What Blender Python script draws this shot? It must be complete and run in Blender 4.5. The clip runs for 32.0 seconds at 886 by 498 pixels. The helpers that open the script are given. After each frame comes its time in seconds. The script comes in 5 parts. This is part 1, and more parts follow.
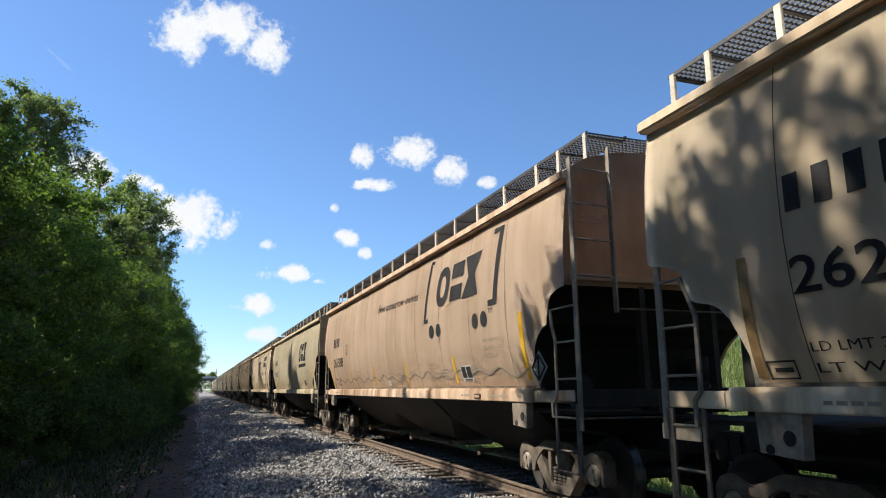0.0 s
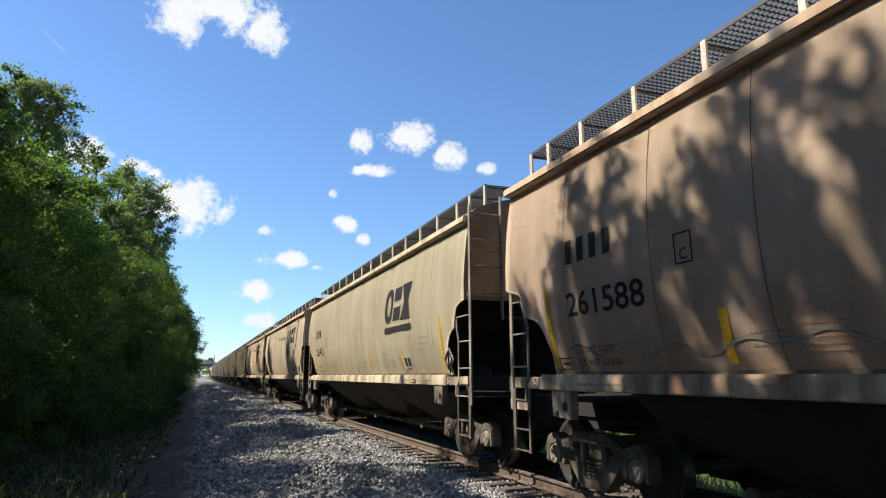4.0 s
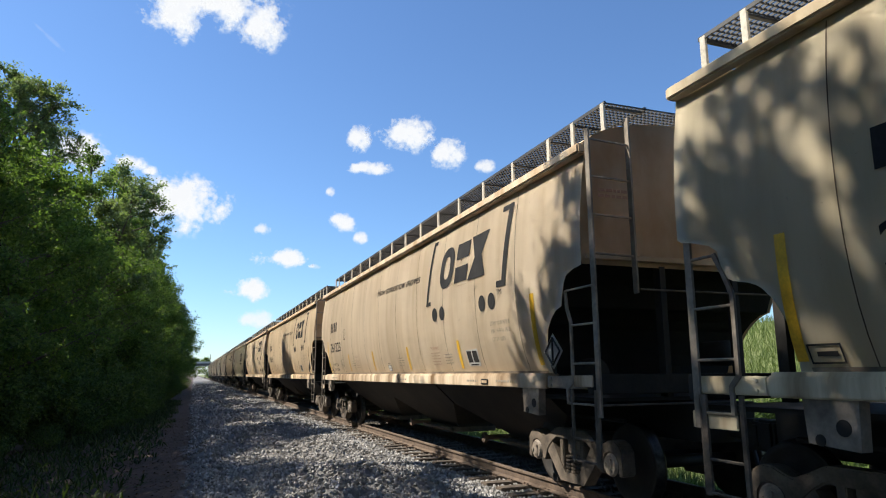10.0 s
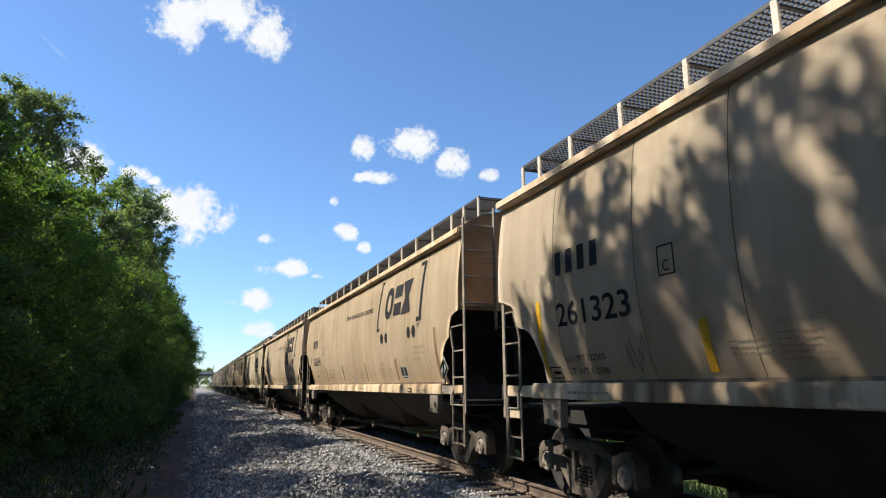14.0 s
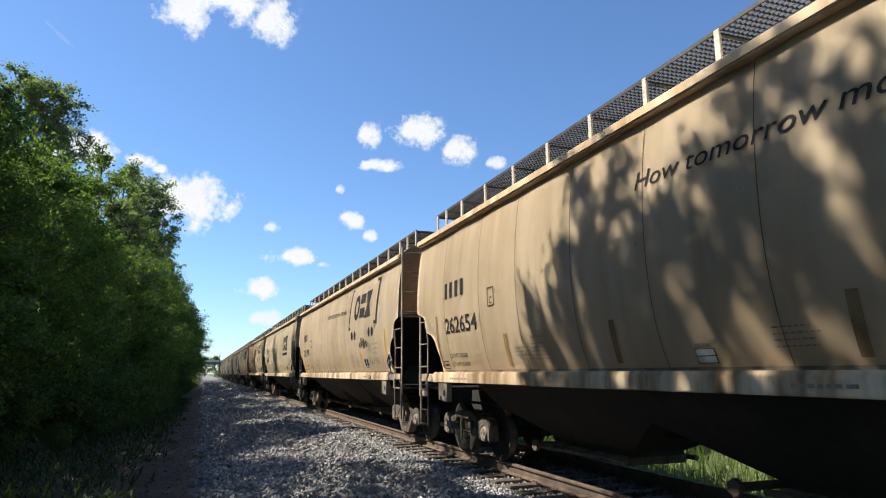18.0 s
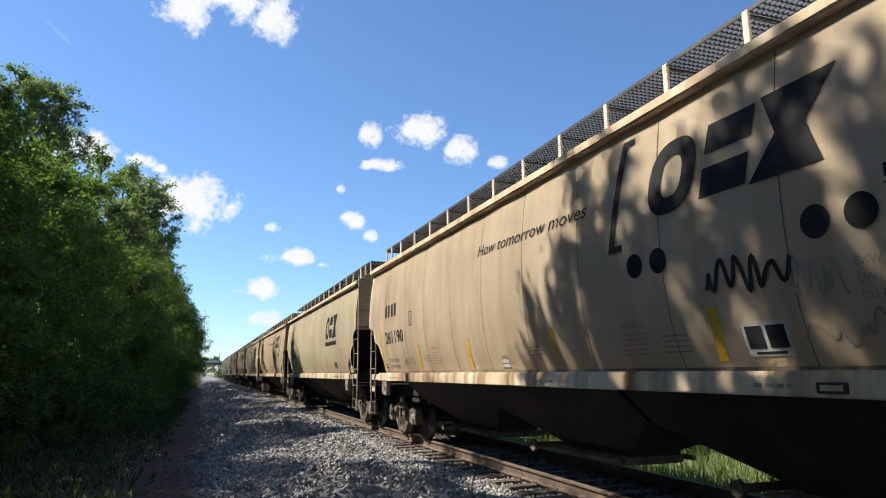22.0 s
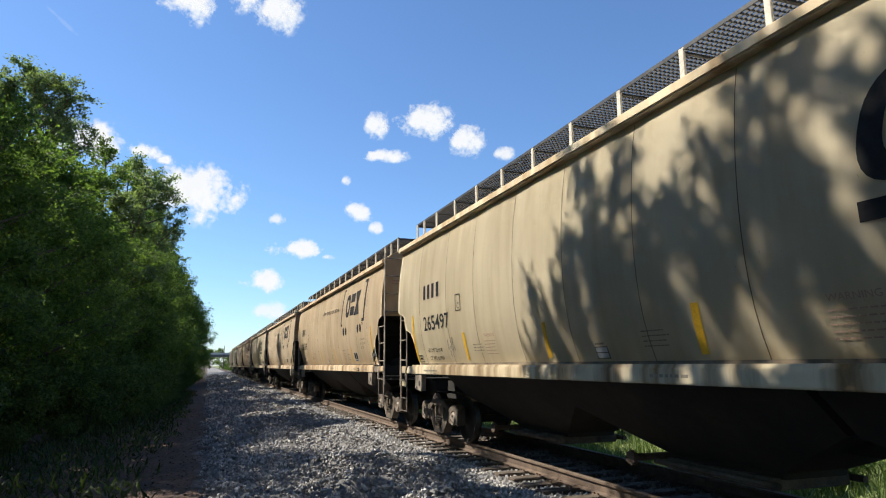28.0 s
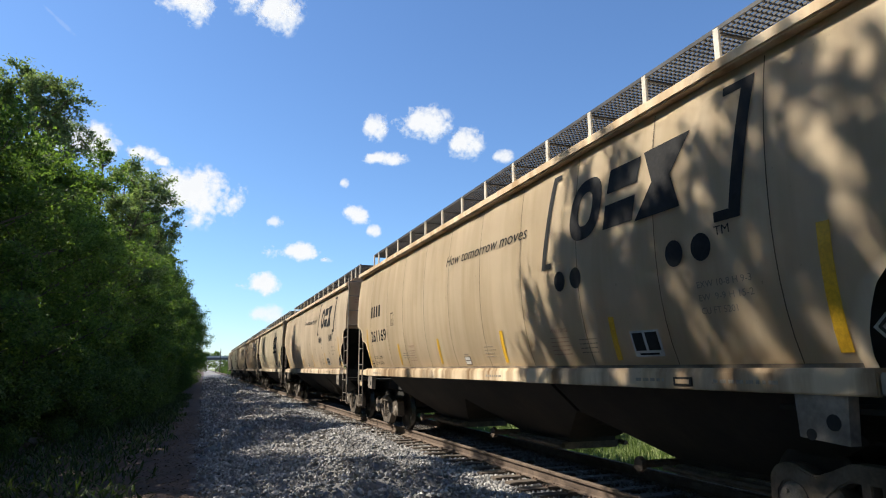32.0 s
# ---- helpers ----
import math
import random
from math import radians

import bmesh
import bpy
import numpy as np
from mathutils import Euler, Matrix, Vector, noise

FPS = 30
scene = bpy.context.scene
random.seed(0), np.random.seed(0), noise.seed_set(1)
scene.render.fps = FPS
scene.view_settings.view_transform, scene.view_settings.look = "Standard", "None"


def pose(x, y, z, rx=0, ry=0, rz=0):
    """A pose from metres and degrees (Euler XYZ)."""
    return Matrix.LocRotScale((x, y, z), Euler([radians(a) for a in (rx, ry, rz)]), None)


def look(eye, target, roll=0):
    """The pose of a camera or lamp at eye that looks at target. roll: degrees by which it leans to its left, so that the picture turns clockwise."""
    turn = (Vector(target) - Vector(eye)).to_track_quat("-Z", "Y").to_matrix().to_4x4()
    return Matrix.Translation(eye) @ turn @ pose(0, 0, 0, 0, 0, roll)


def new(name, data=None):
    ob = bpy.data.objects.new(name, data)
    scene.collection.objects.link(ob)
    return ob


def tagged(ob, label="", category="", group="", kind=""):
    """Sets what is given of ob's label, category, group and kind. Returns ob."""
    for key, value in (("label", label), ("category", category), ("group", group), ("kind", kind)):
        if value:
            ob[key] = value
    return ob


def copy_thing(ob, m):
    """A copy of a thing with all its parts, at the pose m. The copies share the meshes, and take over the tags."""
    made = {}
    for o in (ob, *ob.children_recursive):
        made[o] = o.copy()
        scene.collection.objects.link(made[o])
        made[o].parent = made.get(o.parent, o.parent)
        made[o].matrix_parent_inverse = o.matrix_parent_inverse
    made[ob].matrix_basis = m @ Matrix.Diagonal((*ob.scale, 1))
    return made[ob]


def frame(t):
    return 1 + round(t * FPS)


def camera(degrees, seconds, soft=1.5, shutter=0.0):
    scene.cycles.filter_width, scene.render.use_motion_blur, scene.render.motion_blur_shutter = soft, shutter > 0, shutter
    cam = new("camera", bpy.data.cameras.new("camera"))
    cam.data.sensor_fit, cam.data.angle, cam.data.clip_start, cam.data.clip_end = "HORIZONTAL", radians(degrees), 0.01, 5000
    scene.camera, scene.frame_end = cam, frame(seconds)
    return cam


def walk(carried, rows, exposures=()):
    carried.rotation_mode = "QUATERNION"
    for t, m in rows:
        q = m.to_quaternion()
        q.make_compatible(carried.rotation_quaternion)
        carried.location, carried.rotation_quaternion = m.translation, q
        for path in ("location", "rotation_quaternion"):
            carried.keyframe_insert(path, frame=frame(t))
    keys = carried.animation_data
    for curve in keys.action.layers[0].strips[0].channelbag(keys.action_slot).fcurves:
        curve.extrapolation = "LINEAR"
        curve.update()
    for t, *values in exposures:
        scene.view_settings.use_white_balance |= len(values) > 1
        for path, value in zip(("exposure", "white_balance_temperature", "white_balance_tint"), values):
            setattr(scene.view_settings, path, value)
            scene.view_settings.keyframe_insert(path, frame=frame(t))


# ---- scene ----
XC, EYE = 5.736, (0.0, 0.0, 1.527)   # the track's centre line; the eye above the rail tops (z = 0)
cam = camera(68.06, 32.0, soft=1.1)
# seconds, turn to the right, tilt upwards, lean (degrees)
PATH = [
    (0, 20.07, 11.95, -0.42), (0.5, 20.14, 11.80, -0.40), (1, 20.18, 11.65, -0.38), (1.5, 20.21, 11.48, -0.35),
    (2, 20.21, 11.19, -0.33), (2.5, 20.23, 10.99, -0.30), (3, 20.25, 10.83, -0.28), (3.5, 20.25, 10.82, -0.28),
    (5.5, 20.40, 10.68, -0.29), (6, 20.49, 10.64, -0.31), (6.5, 20.59, 10.59, -0.31), (7, 20.56, 10.57, -0.33),
    (7.5, 20.51, 10.64, -0.36), (8, 20.47, 10.74, -0.39), (8.5, 20.38, 10.84, -0.40), (9, 20.41, 10.80, -0.40),
    (9.5, 20.48, 10.75, -0.40), (10, 20.60, 10.70, -0.41), (10.5, 20.70, 10.67, -0.44), (11, 20.68, 10.77, -0.47),
    (11.5, 20.55, 10.91, -0.49), (12, 20.48, 11.05, -0.50), (12.5, 20.40, 11.19, -0.51), (13, 20.32, 11.32, -0.52),
    (13.5, 20.34, 11.46, -0.52), (14, 20.36, 11.56, -0.52), (14.5, 20.35, 11.59, -0.52), (16.5, 20.01, 11.09, -0.50),
    (17, 19.91, 10.89, -0.49), (17.5, 19.86, 10.76, -0.48), (18, 19.88, 10.57, -0.45), (18.5, 19.91, 10.51, -0.42),
    (19, 19.88, 10.52, -0.40), (19.5, 19.92, 10.53, -0.39), (20, 19.97, 10.51, -0.38), (20.5, 20.07, 10.50, -0.39),
    (21, 20.03, 10.51, -0.42), (21.5, 20.00, 10.53, -0.45), (22, 19.90, 10.61, -0.46), (22.5, 19.90, 10.64, -0.48),
    (23, 19.87, 10.64, -0.49), (23.5, 19.87, 10.64, -0.49), (24, 19.92, 10.65, -0.48), (24.5, 19.88, 10.59, -0.46),
    (25, 19.84, 10.46, -0.43), (25.5, 19.82, 10.32, -0.40), (27.5, 19.65, 9.99, -0.38), (28, 19.54, 9.96, -0.36),
    (28.5, 19.43, 10.00, -0.35), (29, 19.41, 10.03, -0.33), (29.5, 19.40, 10.15, -0.32), (30, 19.47, 10.22, -0.29),
    (30.5, 19.59, 10.24, -0.27), (31, 19.70, 10.26, -0.25), (31.5, 19.82, 10.25, -0.24), (32, 19.79, 10.26, -0.24),
]


def aim(turn, tilt, lean):
    a, b = radians(turn), radians(tilt)
    way = Vector((math.sin(a) * math.cos(b), math.cos(a) * math.cos(b), math.sin(b)))
    return look(EYE, Vector(EYE) + way, lean)


walk(cam, [(t, aim(*angles)) for t, *angles in PATH])

PITCH = 17.992     # from car to car


def run(t):
    """How far the train has come at t seconds, counted from 16 s."""
    u = (t - 16) / 16
    return 55.255 * u + -1.751 * u ** 2 + 1.024 * u ** 3 + 0.507 * u ** 4

Y_FOUR = -12.873    # the fourth car's origin at 16 s

# ---- daylight ----
SUN_WAY = Vector((-0.80, 0.45, 1.0)).normalized()      # towards the sun
world = bpy.data.worlds.new("sky")
scene.world = world
world.use_nodes = True
wn = world.node_tree
sky = wn.nodes.new("ShaderNodeTexSky")
sky.sky_type, sky.sun_disc = "NISHITA", False
sky.sun_elevation = math.asin(SUN_WAY.z)
sky.sun_rotation = math.atan2(SUN_WAY.x, SUN_WAY.y)
sky.air_density, sky.dust_density, sky.ozone_density = 1.0, 0.22, 4.8
tint = wn.nodes.new("ShaderNodeMix")
tint.data_type, tint.blend_type = "RGBA", "MULTIPLY"
tint.inputs[0].default_value, tint.inputs[7].default_value = 1.0, (0.835, 0.972, 1.10, 1)
wn.links.new(sky.outputs[0], tint.inputs[6])
wn.links.new(tint.outputs[2], wn.nodes["Background"].inputs[0])
wn.nodes["Background"].inputs[1].default_value = 0.085
sun_data = bpy.data.lights.new("sun", "SUN")
sun_data.energy, sun_data.angle, sun_data.color = 5.0, radians(0.5), (1.0, 0.93, 0.80)
sun = new("sun", sun_data)
sun.matrix_world = look(SUN_WAY * 60, (0, 0, 0))
scene.view_settings.exposure = 0.95

# ---- materials ----
def material(name, rough=0.6, metal=0.0):
    m = bpy.data.materials.new(name)
    m.use_nodes = True
    b = m.node_tree.nodes["Principled BSDF"]
    b.inputs["Roughness"].default_value, b.inputs["Metallic"].default_value = rough, metal
    return m, m.node_tree, b


def noise_node(nt, scale, detail=4.0, coords="Object", stretch=(1, 1, 1), rough=0.55):
    tc, mp, nz = nt.nodes.new("ShaderNodeTexCoord"), nt.nodes.new("ShaderNodeMapping"), nt.nodes.new("ShaderNodeTexNoise")
    mp.inputs["Scale"].default_value = stretch
    nz.inputs["Scale"].default_value, nz.inputs["Detail"].default_value, nz.inputs["Roughness"].default_value = scale, detail, rough
    nt.links.new(tc.outputs[coords], mp.inputs[0])
    nt.links.new(mp.outputs[0], nz.inputs["Vector"])
    return nz.outputs["Fac"]


def ramp(nt, fac, stops):
    r = nt.nodes.new("ShaderNodeValToRGB")
    while len(r.color_ramp.elements) < len(stops):
        r.color_ramp.elements.new(0.5)
    for e, (at, col) in zip(r.color_ramp.elements, stops):
        e.position, e.color = at, (*col, 1) if len(col) == 3 else col
    nt.links.new(fac, r.inputs[0])
    return r.outputs[0]


def mix(nt, fac, a, b, how="MIX"):
    m = nt.nodes.new("ShaderNodeMix")
    m.data_type, m.blend_type = "RGBA", how
    for sock, v in ((m.inputs[0], fac), (m.inputs[6], a), (m.inputs[7], b)):
        if isinstance(v, (int, float)):
            sock.default_value = v
        elif isinstance(v, tuple):
            sock.default_value = (*v, 1)
        else:
            nt.links.new(v, sock)
    return m.outputs[2]


def bump(nt, b, height, strength=0.3, dist=0.01):
    n = nt.nodes.new("ShaderNodeBump")
    n.inputs["Strength"].default_value, n.inputs["Distance"].default_value = strength, dist
    nt.links.new(height, n.inputs["Height"])
    nt.links.new(n.outputs[0], b.inputs["Normal"])


def grained(name, low, high, scale, rough=0.7, metal=0.0, fine=0.0, relief=0.3, depth=0.01, spread=(0.3, 0.7), gloss=0.5):
    """Two tones mottled at one scale and again finer."""
    m, nt, b = material(name, rough, metal)
    a, c = noise_node(nt, scale), noise_node(nt, fine or scale * 9)
    col = ramp(nt, a, [(spread[0], low), (spread[1], high)])
    col = mix(nt, 0.55, col, ramp(nt, c, [(0.3, (0.45,) * 3), (0.7, (1.0,) * 3)]), "MULTIPLY")
    nt.links.new(col, b.inputs["Base Color"])
    b.inputs["Specular IOR Level"].default_value = gloss
    bump(nt, b, c, relief, depth)
    return m


def car_paint(name="weathered_car_paint", wash=(0.86, 0.83, 0.77), dust=(0.86, 0.84, 0.80)):
    """Weathered paint: the car's own tint, with rain streaks, dust and rust freckles."""
    m, nt, b = material(name, 0.66)
    b.inputs["Specular IOR Level"].default_value = 0.25
    info = nt.nodes.new("ShaderNodeObjectInfo")
    streak = noise_node(nt, 1.0, 6, stretch=(1.0, 3.2, 0.5))
    cloudy = noise_node(nt, 0.5, 5)
    fleck = noise_node(nt, 14, 6)
    col = mix(nt, 1.0, info.outputs["Color"], ramp(nt, streak, [(0.32, wash), (0.6, (1, 1, 1))]), "MULTIPLY")
    col = mix(nt, 0.8, col, ramp(nt, cloudy, [(0.3, dust), (0.65, (1.04, 1.03, 1.0))]), "MULTIPLY")
    col = mix(nt, ramp(nt, fleck, [(0.70, (0, 0, 0)), (0.78, (0.6, 0.6, 0.6))]), col, (0.16, 0.085, 0.045))
    nt.links.new(col, b.inputs["Base Color"])
    bump(nt, b, cloudy, 0.25, 0.03)
    return m


def leafy(name, dark, light, rough=0.45, through_light=0.35):
    m, nt, b = material(name, rough)
    geo = nt.nodes.new("ShaderNodeNewGeometry")
    col = ramp(nt, geo.outputs["Random Per Island"], [(0.0, dark), (0.6, tuple((x + y) / 2 for x, y in zip(dark, light))), (1.0, light)])
    col = mix(nt, 0.5, col, ramp(nt, noise_node(nt, 0.35), [(0.3, (0.6, 0.62, 0.6)), (0.7, (1.1, 1.1, 1.0))]), "MULTIPLY")
    nt.links.new(col, b.inputs["Base Color"])
    b.inputs["Specular IOR Level"].default_value = 0.22
    tr, mx = nt.nodes.new("ShaderNodeBsdfTranslucent"), nt.nodes.new("ShaderNodeMixShader")
    nt.links.new(mix(nt, 1.0, col, (1.25, 1.40, 0.60), "MULTIPLY"), tr.inputs[0])
    mx.inputs[0].default_value = through_light
    nt.links.new(b.outputs[0], mx.inputs[1])
    nt.links.new(tr.outputs[0], mx.inputs[2])
    nt.links.new(mx.outputs[0], nt.nodes["Material Output"].inputs[0])
    return m


PAINT = car_paint()
END_PAINT = car_paint("grimy_end_paint", (0.60, 0.51, 0.41), (0.70, 0.62, 0.53))
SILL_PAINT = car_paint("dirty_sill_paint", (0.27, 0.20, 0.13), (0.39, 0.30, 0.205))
LADDER_PAINT = grained("grimy_brown_ladder_paint", (0.105, 0.083, 0.062), (0.36, 0.30, 0.235), 2.5, 0.7, relief=0.1)
POST_PAINT = grained("pale_bracket_paint", (0.46, 0.42, 0.35), (0.62, 0.58, 0.50), 3, 0.6, relief=0.05)
SEAM_DIRT = grained("brown_weld_dirt", (0.07, 0.05, 0.034), (0.15, 0.11, 0.075), 4, 0.8, relief=0.1, gloss=0.2)
BLACK_PAINT = grained("faded_black_lettering", (0.012, 0.012, 0.014), (0.032, 0.031, 0.030), 3, 0.8, relief=0.05, gloss=0.15)
GREY_PAINT = grained("faded_grey_lettering", (0.24, 0.21, 0.165), (0.33, 0.29, 0.235), 5, 0.8, relief=0.05, gloss=0.15)
RED_PAINT = grained("faded_red_lettering", (0.42, 0.24, 0.17), (0.50, 0.32, 0.23), 5, 0.6, relief=0.05)
YELLOW = grained("worn_yellow_reflector", (0.62, 0.34, 0.02), (0.80, 0.48, 0.03), 4, 0.4, relief=0.08)
BROWN_STRIPE = grained("dirty_brown_reflector", (0.20, 0.12, 0.05), (0.34, 0.21, 0.08), 6, 0.6, relief=0.1)
WHITE = grained("white_placard", (0.46, 0.45, 0.43), (0.62, 0.61, 0.59), 6, 0.5, relief=0.05)
# Near-black: the shade under and between the cars is in this colour.
GRIME_SHADE = grained("grimy_shade_dark_underframe", (0.008, 0.007, 0.006), (0.022, 0.018, 0.014), 2.2, 0.85, relief=0.4)
# Dirt plus the shade beneath the car, both in the bays' colour.
BAY_DIRT_SHADE = grained("dirty_shade_dark_hopper_paint", (0.010, 0.0075, 0.005), (0.036, 0.026, 0.0175), 1.2, 0.85, relief=0.3)
TRUCK_STEEL = grained("dusty_truck_casting", (0.040, 0.031, 0.024), (0.18, 0.14, 0.105), 4, 0.85, relief=0.4)
CAP_STEEL = grained("dusty_bearing_cap", (0.13, 0.105, 0.085), (0.34, 0.28, 0.225), 9, 0.7, relief=0.2)
DARK_STEEL = grained("greasy_dark_steel", (0.015, 0.014, 0.013), (0.04, 0.036, 0.03), 5, 0.6, 0.4, relief=0.3)
TREAD = grained("polished_wheel_tread", (0.035, 0.033, 0.03), (0.11, 0.105, 0.10), 8, 0.38, 1.0, relief=0.05)
GRATING = grained("galvanised_grating", (0.035, 0.036, 0.04), (0.075, 0.076, 0.08), 3, 0.6, 0.4, relief=0.1)
RUST = grained("rusty_rail_side", (0.085, 0.058, 0.042), (0.165, 0.115, 0.082), 5, 0.85, relief=0.4)
RAIL_TOP = grained("polished_rail_head", (0.32, 0.30, 0.28), (0.48, 0.46, 0.44), 6, 0.30, 1.0, relief=0.05)
# Greasy brown, taken darker for the shade around the wheels.
WHEEL_DIRT_SHADE = grained("greasy_shade_brown_wheel", (0.010, 0.008, 0.007), (0.032, 0.024, 0.018), 4, 0.75, relief=0.3)
TIE_WOOD = grained("weathered_tie_wood", (0.045, 0.034, 0.026), (0.13, 0.10, 0.075), 3, 0.9, relief=0.6)
BARK = grained("grey_brown_bark", (0.055, 0.042, 0.032), (0.14, 0.11, 0.085), 4, 0.9, relief=0.8, depth=0.03)
LEAF_A = leafy("maple_leaves", (0.050, 0.084, 0.026), (0.165, 0.235, 0.072), 0.6, 0.56)
LEAF_B = leafy("bright_young_leaves", (0.060, 0.098, 0.026), (0.160, 0.232, 0.064), 0.6, 0.54)
LEAF_C = leafy("grey_green_leaves", (0.11, 0.145, 0.075), (0.26, 0.31, 0.180), 0.6, 0.48)
# The shrub greens carry the wood's shade in their tone.
LEAF_D = leafy("shade_toned_shrub_leaves", (0.037, 0.064, 0.020), (0.135, 0.205, 0.058), 0.6, 0.40)
LITTER = leafy("dry_leaf_litter", (0.04, 0.026, 0.017), (0.17, 0.12, 0.078), 0.8, 0.05)
# Weeds get a still darker green for the shade at the wood's foot.
WEED = leafy("shade_toned_weeds", (0.020, 0.034, 0.012), (0.075, 0.108, 0.036), 0.7, 0.25)
GRASS = leafy("tall_grass", (0.060, 0.095, 0.026), (0.205, 0.255, 0.090), 0.7, 0.25)


def stone_mat(name, tone=(1.0, 0.955, 0.905)):
    m, nt, b = material(name, 0.85)
    geo = nt.nodes.new("ShaderNodeNewGeometry")
    col = ramp(nt, geo.outputs["Random Per Island"], [(0.0, tuple(0.15 * c for c in tone)), (0.5, tuple(0.28 * c for c in tone)), (1.0, tuple(0.52 * c for c in tone))])
    col = mix(nt, 0.6, col, ramp(nt, noise_node(nt, 9, 5), [(0.3, (0.6, 0.59, 0.57)), (0.7, (1.05, 1.05, 1.05))]), "MULTIPLY")
    nt.links.new(col, b.inputs["Base Color"])
    bump(nt, b, noise_node(nt, 60), 0.4, 0.01)
    return m


def ground_mat():
    """Soil under the trees, ballast dust by the track, meadow beyond it."""
    m, nt, b = material("soil_and_meadow", 0.95)
    soil = ramp(nt, noise_node(nt, 1.6, 6), [(0.3, (0.028, 0.0155, 0.010)), (0.7, (0.076, 0.044, 0.029))])
    green = ramp(nt, noise_node(nt, 0.25, 7), [(0.3, (0.08, 0.10, 0.03)), (0.7, (0.18, 0.21, 0.075))])
    tc, sep = nt.nodes.new("ShaderNodeTexCoord"), nt.nodes.new("ShaderNodeSeparateXYZ")
    nt.links.new(tc.outputs["Object"], sep.inputs[0])
    wob = nt.nodes.new("ShaderNodeMath")
    wob.operation = "MULTIPLY_ADD"
    nt.links.new(noise_node(nt, 1.1, 6), wob.inputs[0])
    wob.inputs[1].default_value = 1.6
    nt.links.new(sep.outputs[0], wob.inputs[2])

    def beyond(a, z):
        r = nt.nodes.new("ShaderNodeMapRange")
        r.inputs[1].default_value, r.inputs[2].default_value = a + 0.8, z + 0.8
        nt.links.new(wob.outputs[0], r.inputs[0])
        return r.outputs[0]
    dust = ramp(nt, noise_node(nt, 18), [(0.3, (0.10, 0.096, 0.092)), (0.7, (0.24, 0.232, 0.225))])
    col = mix(nt, beyond(-0.05, 0.30), soil, dust)
    # Ground under the train: its shade is put into this darker colour.
    shaded = ramp(nt, noise_node(nt, 14), [(0.3, (0.022, 0.019, 0.016)), (0.7, (0.07, 0.06, 0.05))])
    col = mix(nt, beyond(5.0, 5.6), col, shaded)
    nt.links.new(mix(nt, beyond(8.4, 9.2), col, green), b.inputs["Base Color"])
    bump(nt, b, noise_node(nt, 12, 6), 0.6, 0.04)
    return m


# The second stone tone is darkened for the shade below the train.
STONE, UNDER_TRAIN_STONE, SOIL = stone_mat("crushed_limestone"), stone_mat("shade_dark_track_stone", (0.36, 0.32, 0.27)), ground_mat()
BALLAST_BED = grained("ballast_dust_bed", (0.08, 0.078, 0.075), (0.23, 0.225, 0.22), 18, 0.95, relief=0.8, depth=0.03)


def cloud_mat():
    """Ragged white puffs that thin out towards the rim of their body."""
    m, nt, b = material("glowing_cloud", 1.0)
    info, tc = nt.nodes.new("ShaderNodeObjectInfo"), nt.nodes.new("ShaderNodeTexCoord")

    def calc(how, *values, clamp=False):
        n = nt.nodes.new("ShaderNodeMath")
        n.operation, n.use_clamp = how, clamp
        for sock, v in zip(n.inputs, values):
            if isinstance(v, (int, float)):
                sock.default_value = v
            else:
                nt.links.new(v, sock)
        return n.outputs[0]

    def puffs(scale, detail, rough):
        n = nt.nodes.new("ShaderNodeTexNoise")
        n.noise_dimensions = "4D"
        n.inputs["Scale"].default_value, n.inputs["Detail"].default_value, n.inputs["Roughness"].default_value = scale, detail, rough
        nt.links.new(tc.outputs["Object"], n.inputs["Vector"])
        nt.links.new(calc("MULTIPLY", info.outputs["Random"], 60.0), n.inputs["W"])
        return n.outputs["Fac"]
    sep = nt.nodes.new("ShaderNodeSeparateXYZ")
    nt.links.new(tc.outputs["Generated"], sep.inputs[0])
    u = calc("MULTIPLY", calc("SUBTRACT", sep.outputs[0], 0.5), 2.0)
    v = calc("MULTIPLY", calc("SUBTRACT", sep.outputs[2], 0.5), 2.0)
    r = calc("SQRT", calc("ADD", calc("POWER", u, 2.0), calc("POWER", v, 2.0)))
    big, small = puffs(0.0125, 7, 0.60), puffs(0.05, 5, 0.6)
    body = calc("MULTIPLY", calc("SUBTRACT", 0.70, r), 1.7)
    body = calc("ADD", body, calc("MULTIPLY", calc("SUBTRACT", big, 0.5), 4.4))
    body = calc("ADD", body, calc("MULTIPLY", calc("SUBTRACT", small, 0.5), 0.55))
    rim = calc("MULTIPLY", calc("SUBTRACT", 1.0, r), 4.0, clamp=True)
    cover = calc("MULTIPLY", calc("MULTIPLY", body, 1.15, clamp=True), rim)
    cover = calc("MULTIPLY", cover, info.outputs["Alpha"])
    # Sunlight and shade are emitted colour: bluer at thin low parts, greyer in the core.
    grey = ramp(nt, calc("ADD", calc("MULTIPLY", body, 0.5), calc("MULTIPLY", v, 0.22)), [(0.0, (0.80, 0.90, 1.0)), (0.25, (0.97, 0.985, 1.0)), (0.6, (0.93, 0.95, 0.98))])
    glow, clear, mz = nt.nodes.new("ShaderNodeEmission"), nt.nodes.new("ShaderNodeBsdfTransparent"), nt.nodes.new("ShaderNodeMixShader")
    nt.links.new(grey, glow.inputs[0])
    glow.inputs[1].default_value = 0.52
    nt.links.new(cover, mz.inputs[0])
    nt.links.new(clear.outputs[0], mz.inputs[1])
    nt.links.new(glow.outputs[0], mz.inputs[2])
    nt.links.new(mz.outputs[0], nt.nodes["Material Output"].inputs[0])
    return m


CLOUD = cloud_mat()


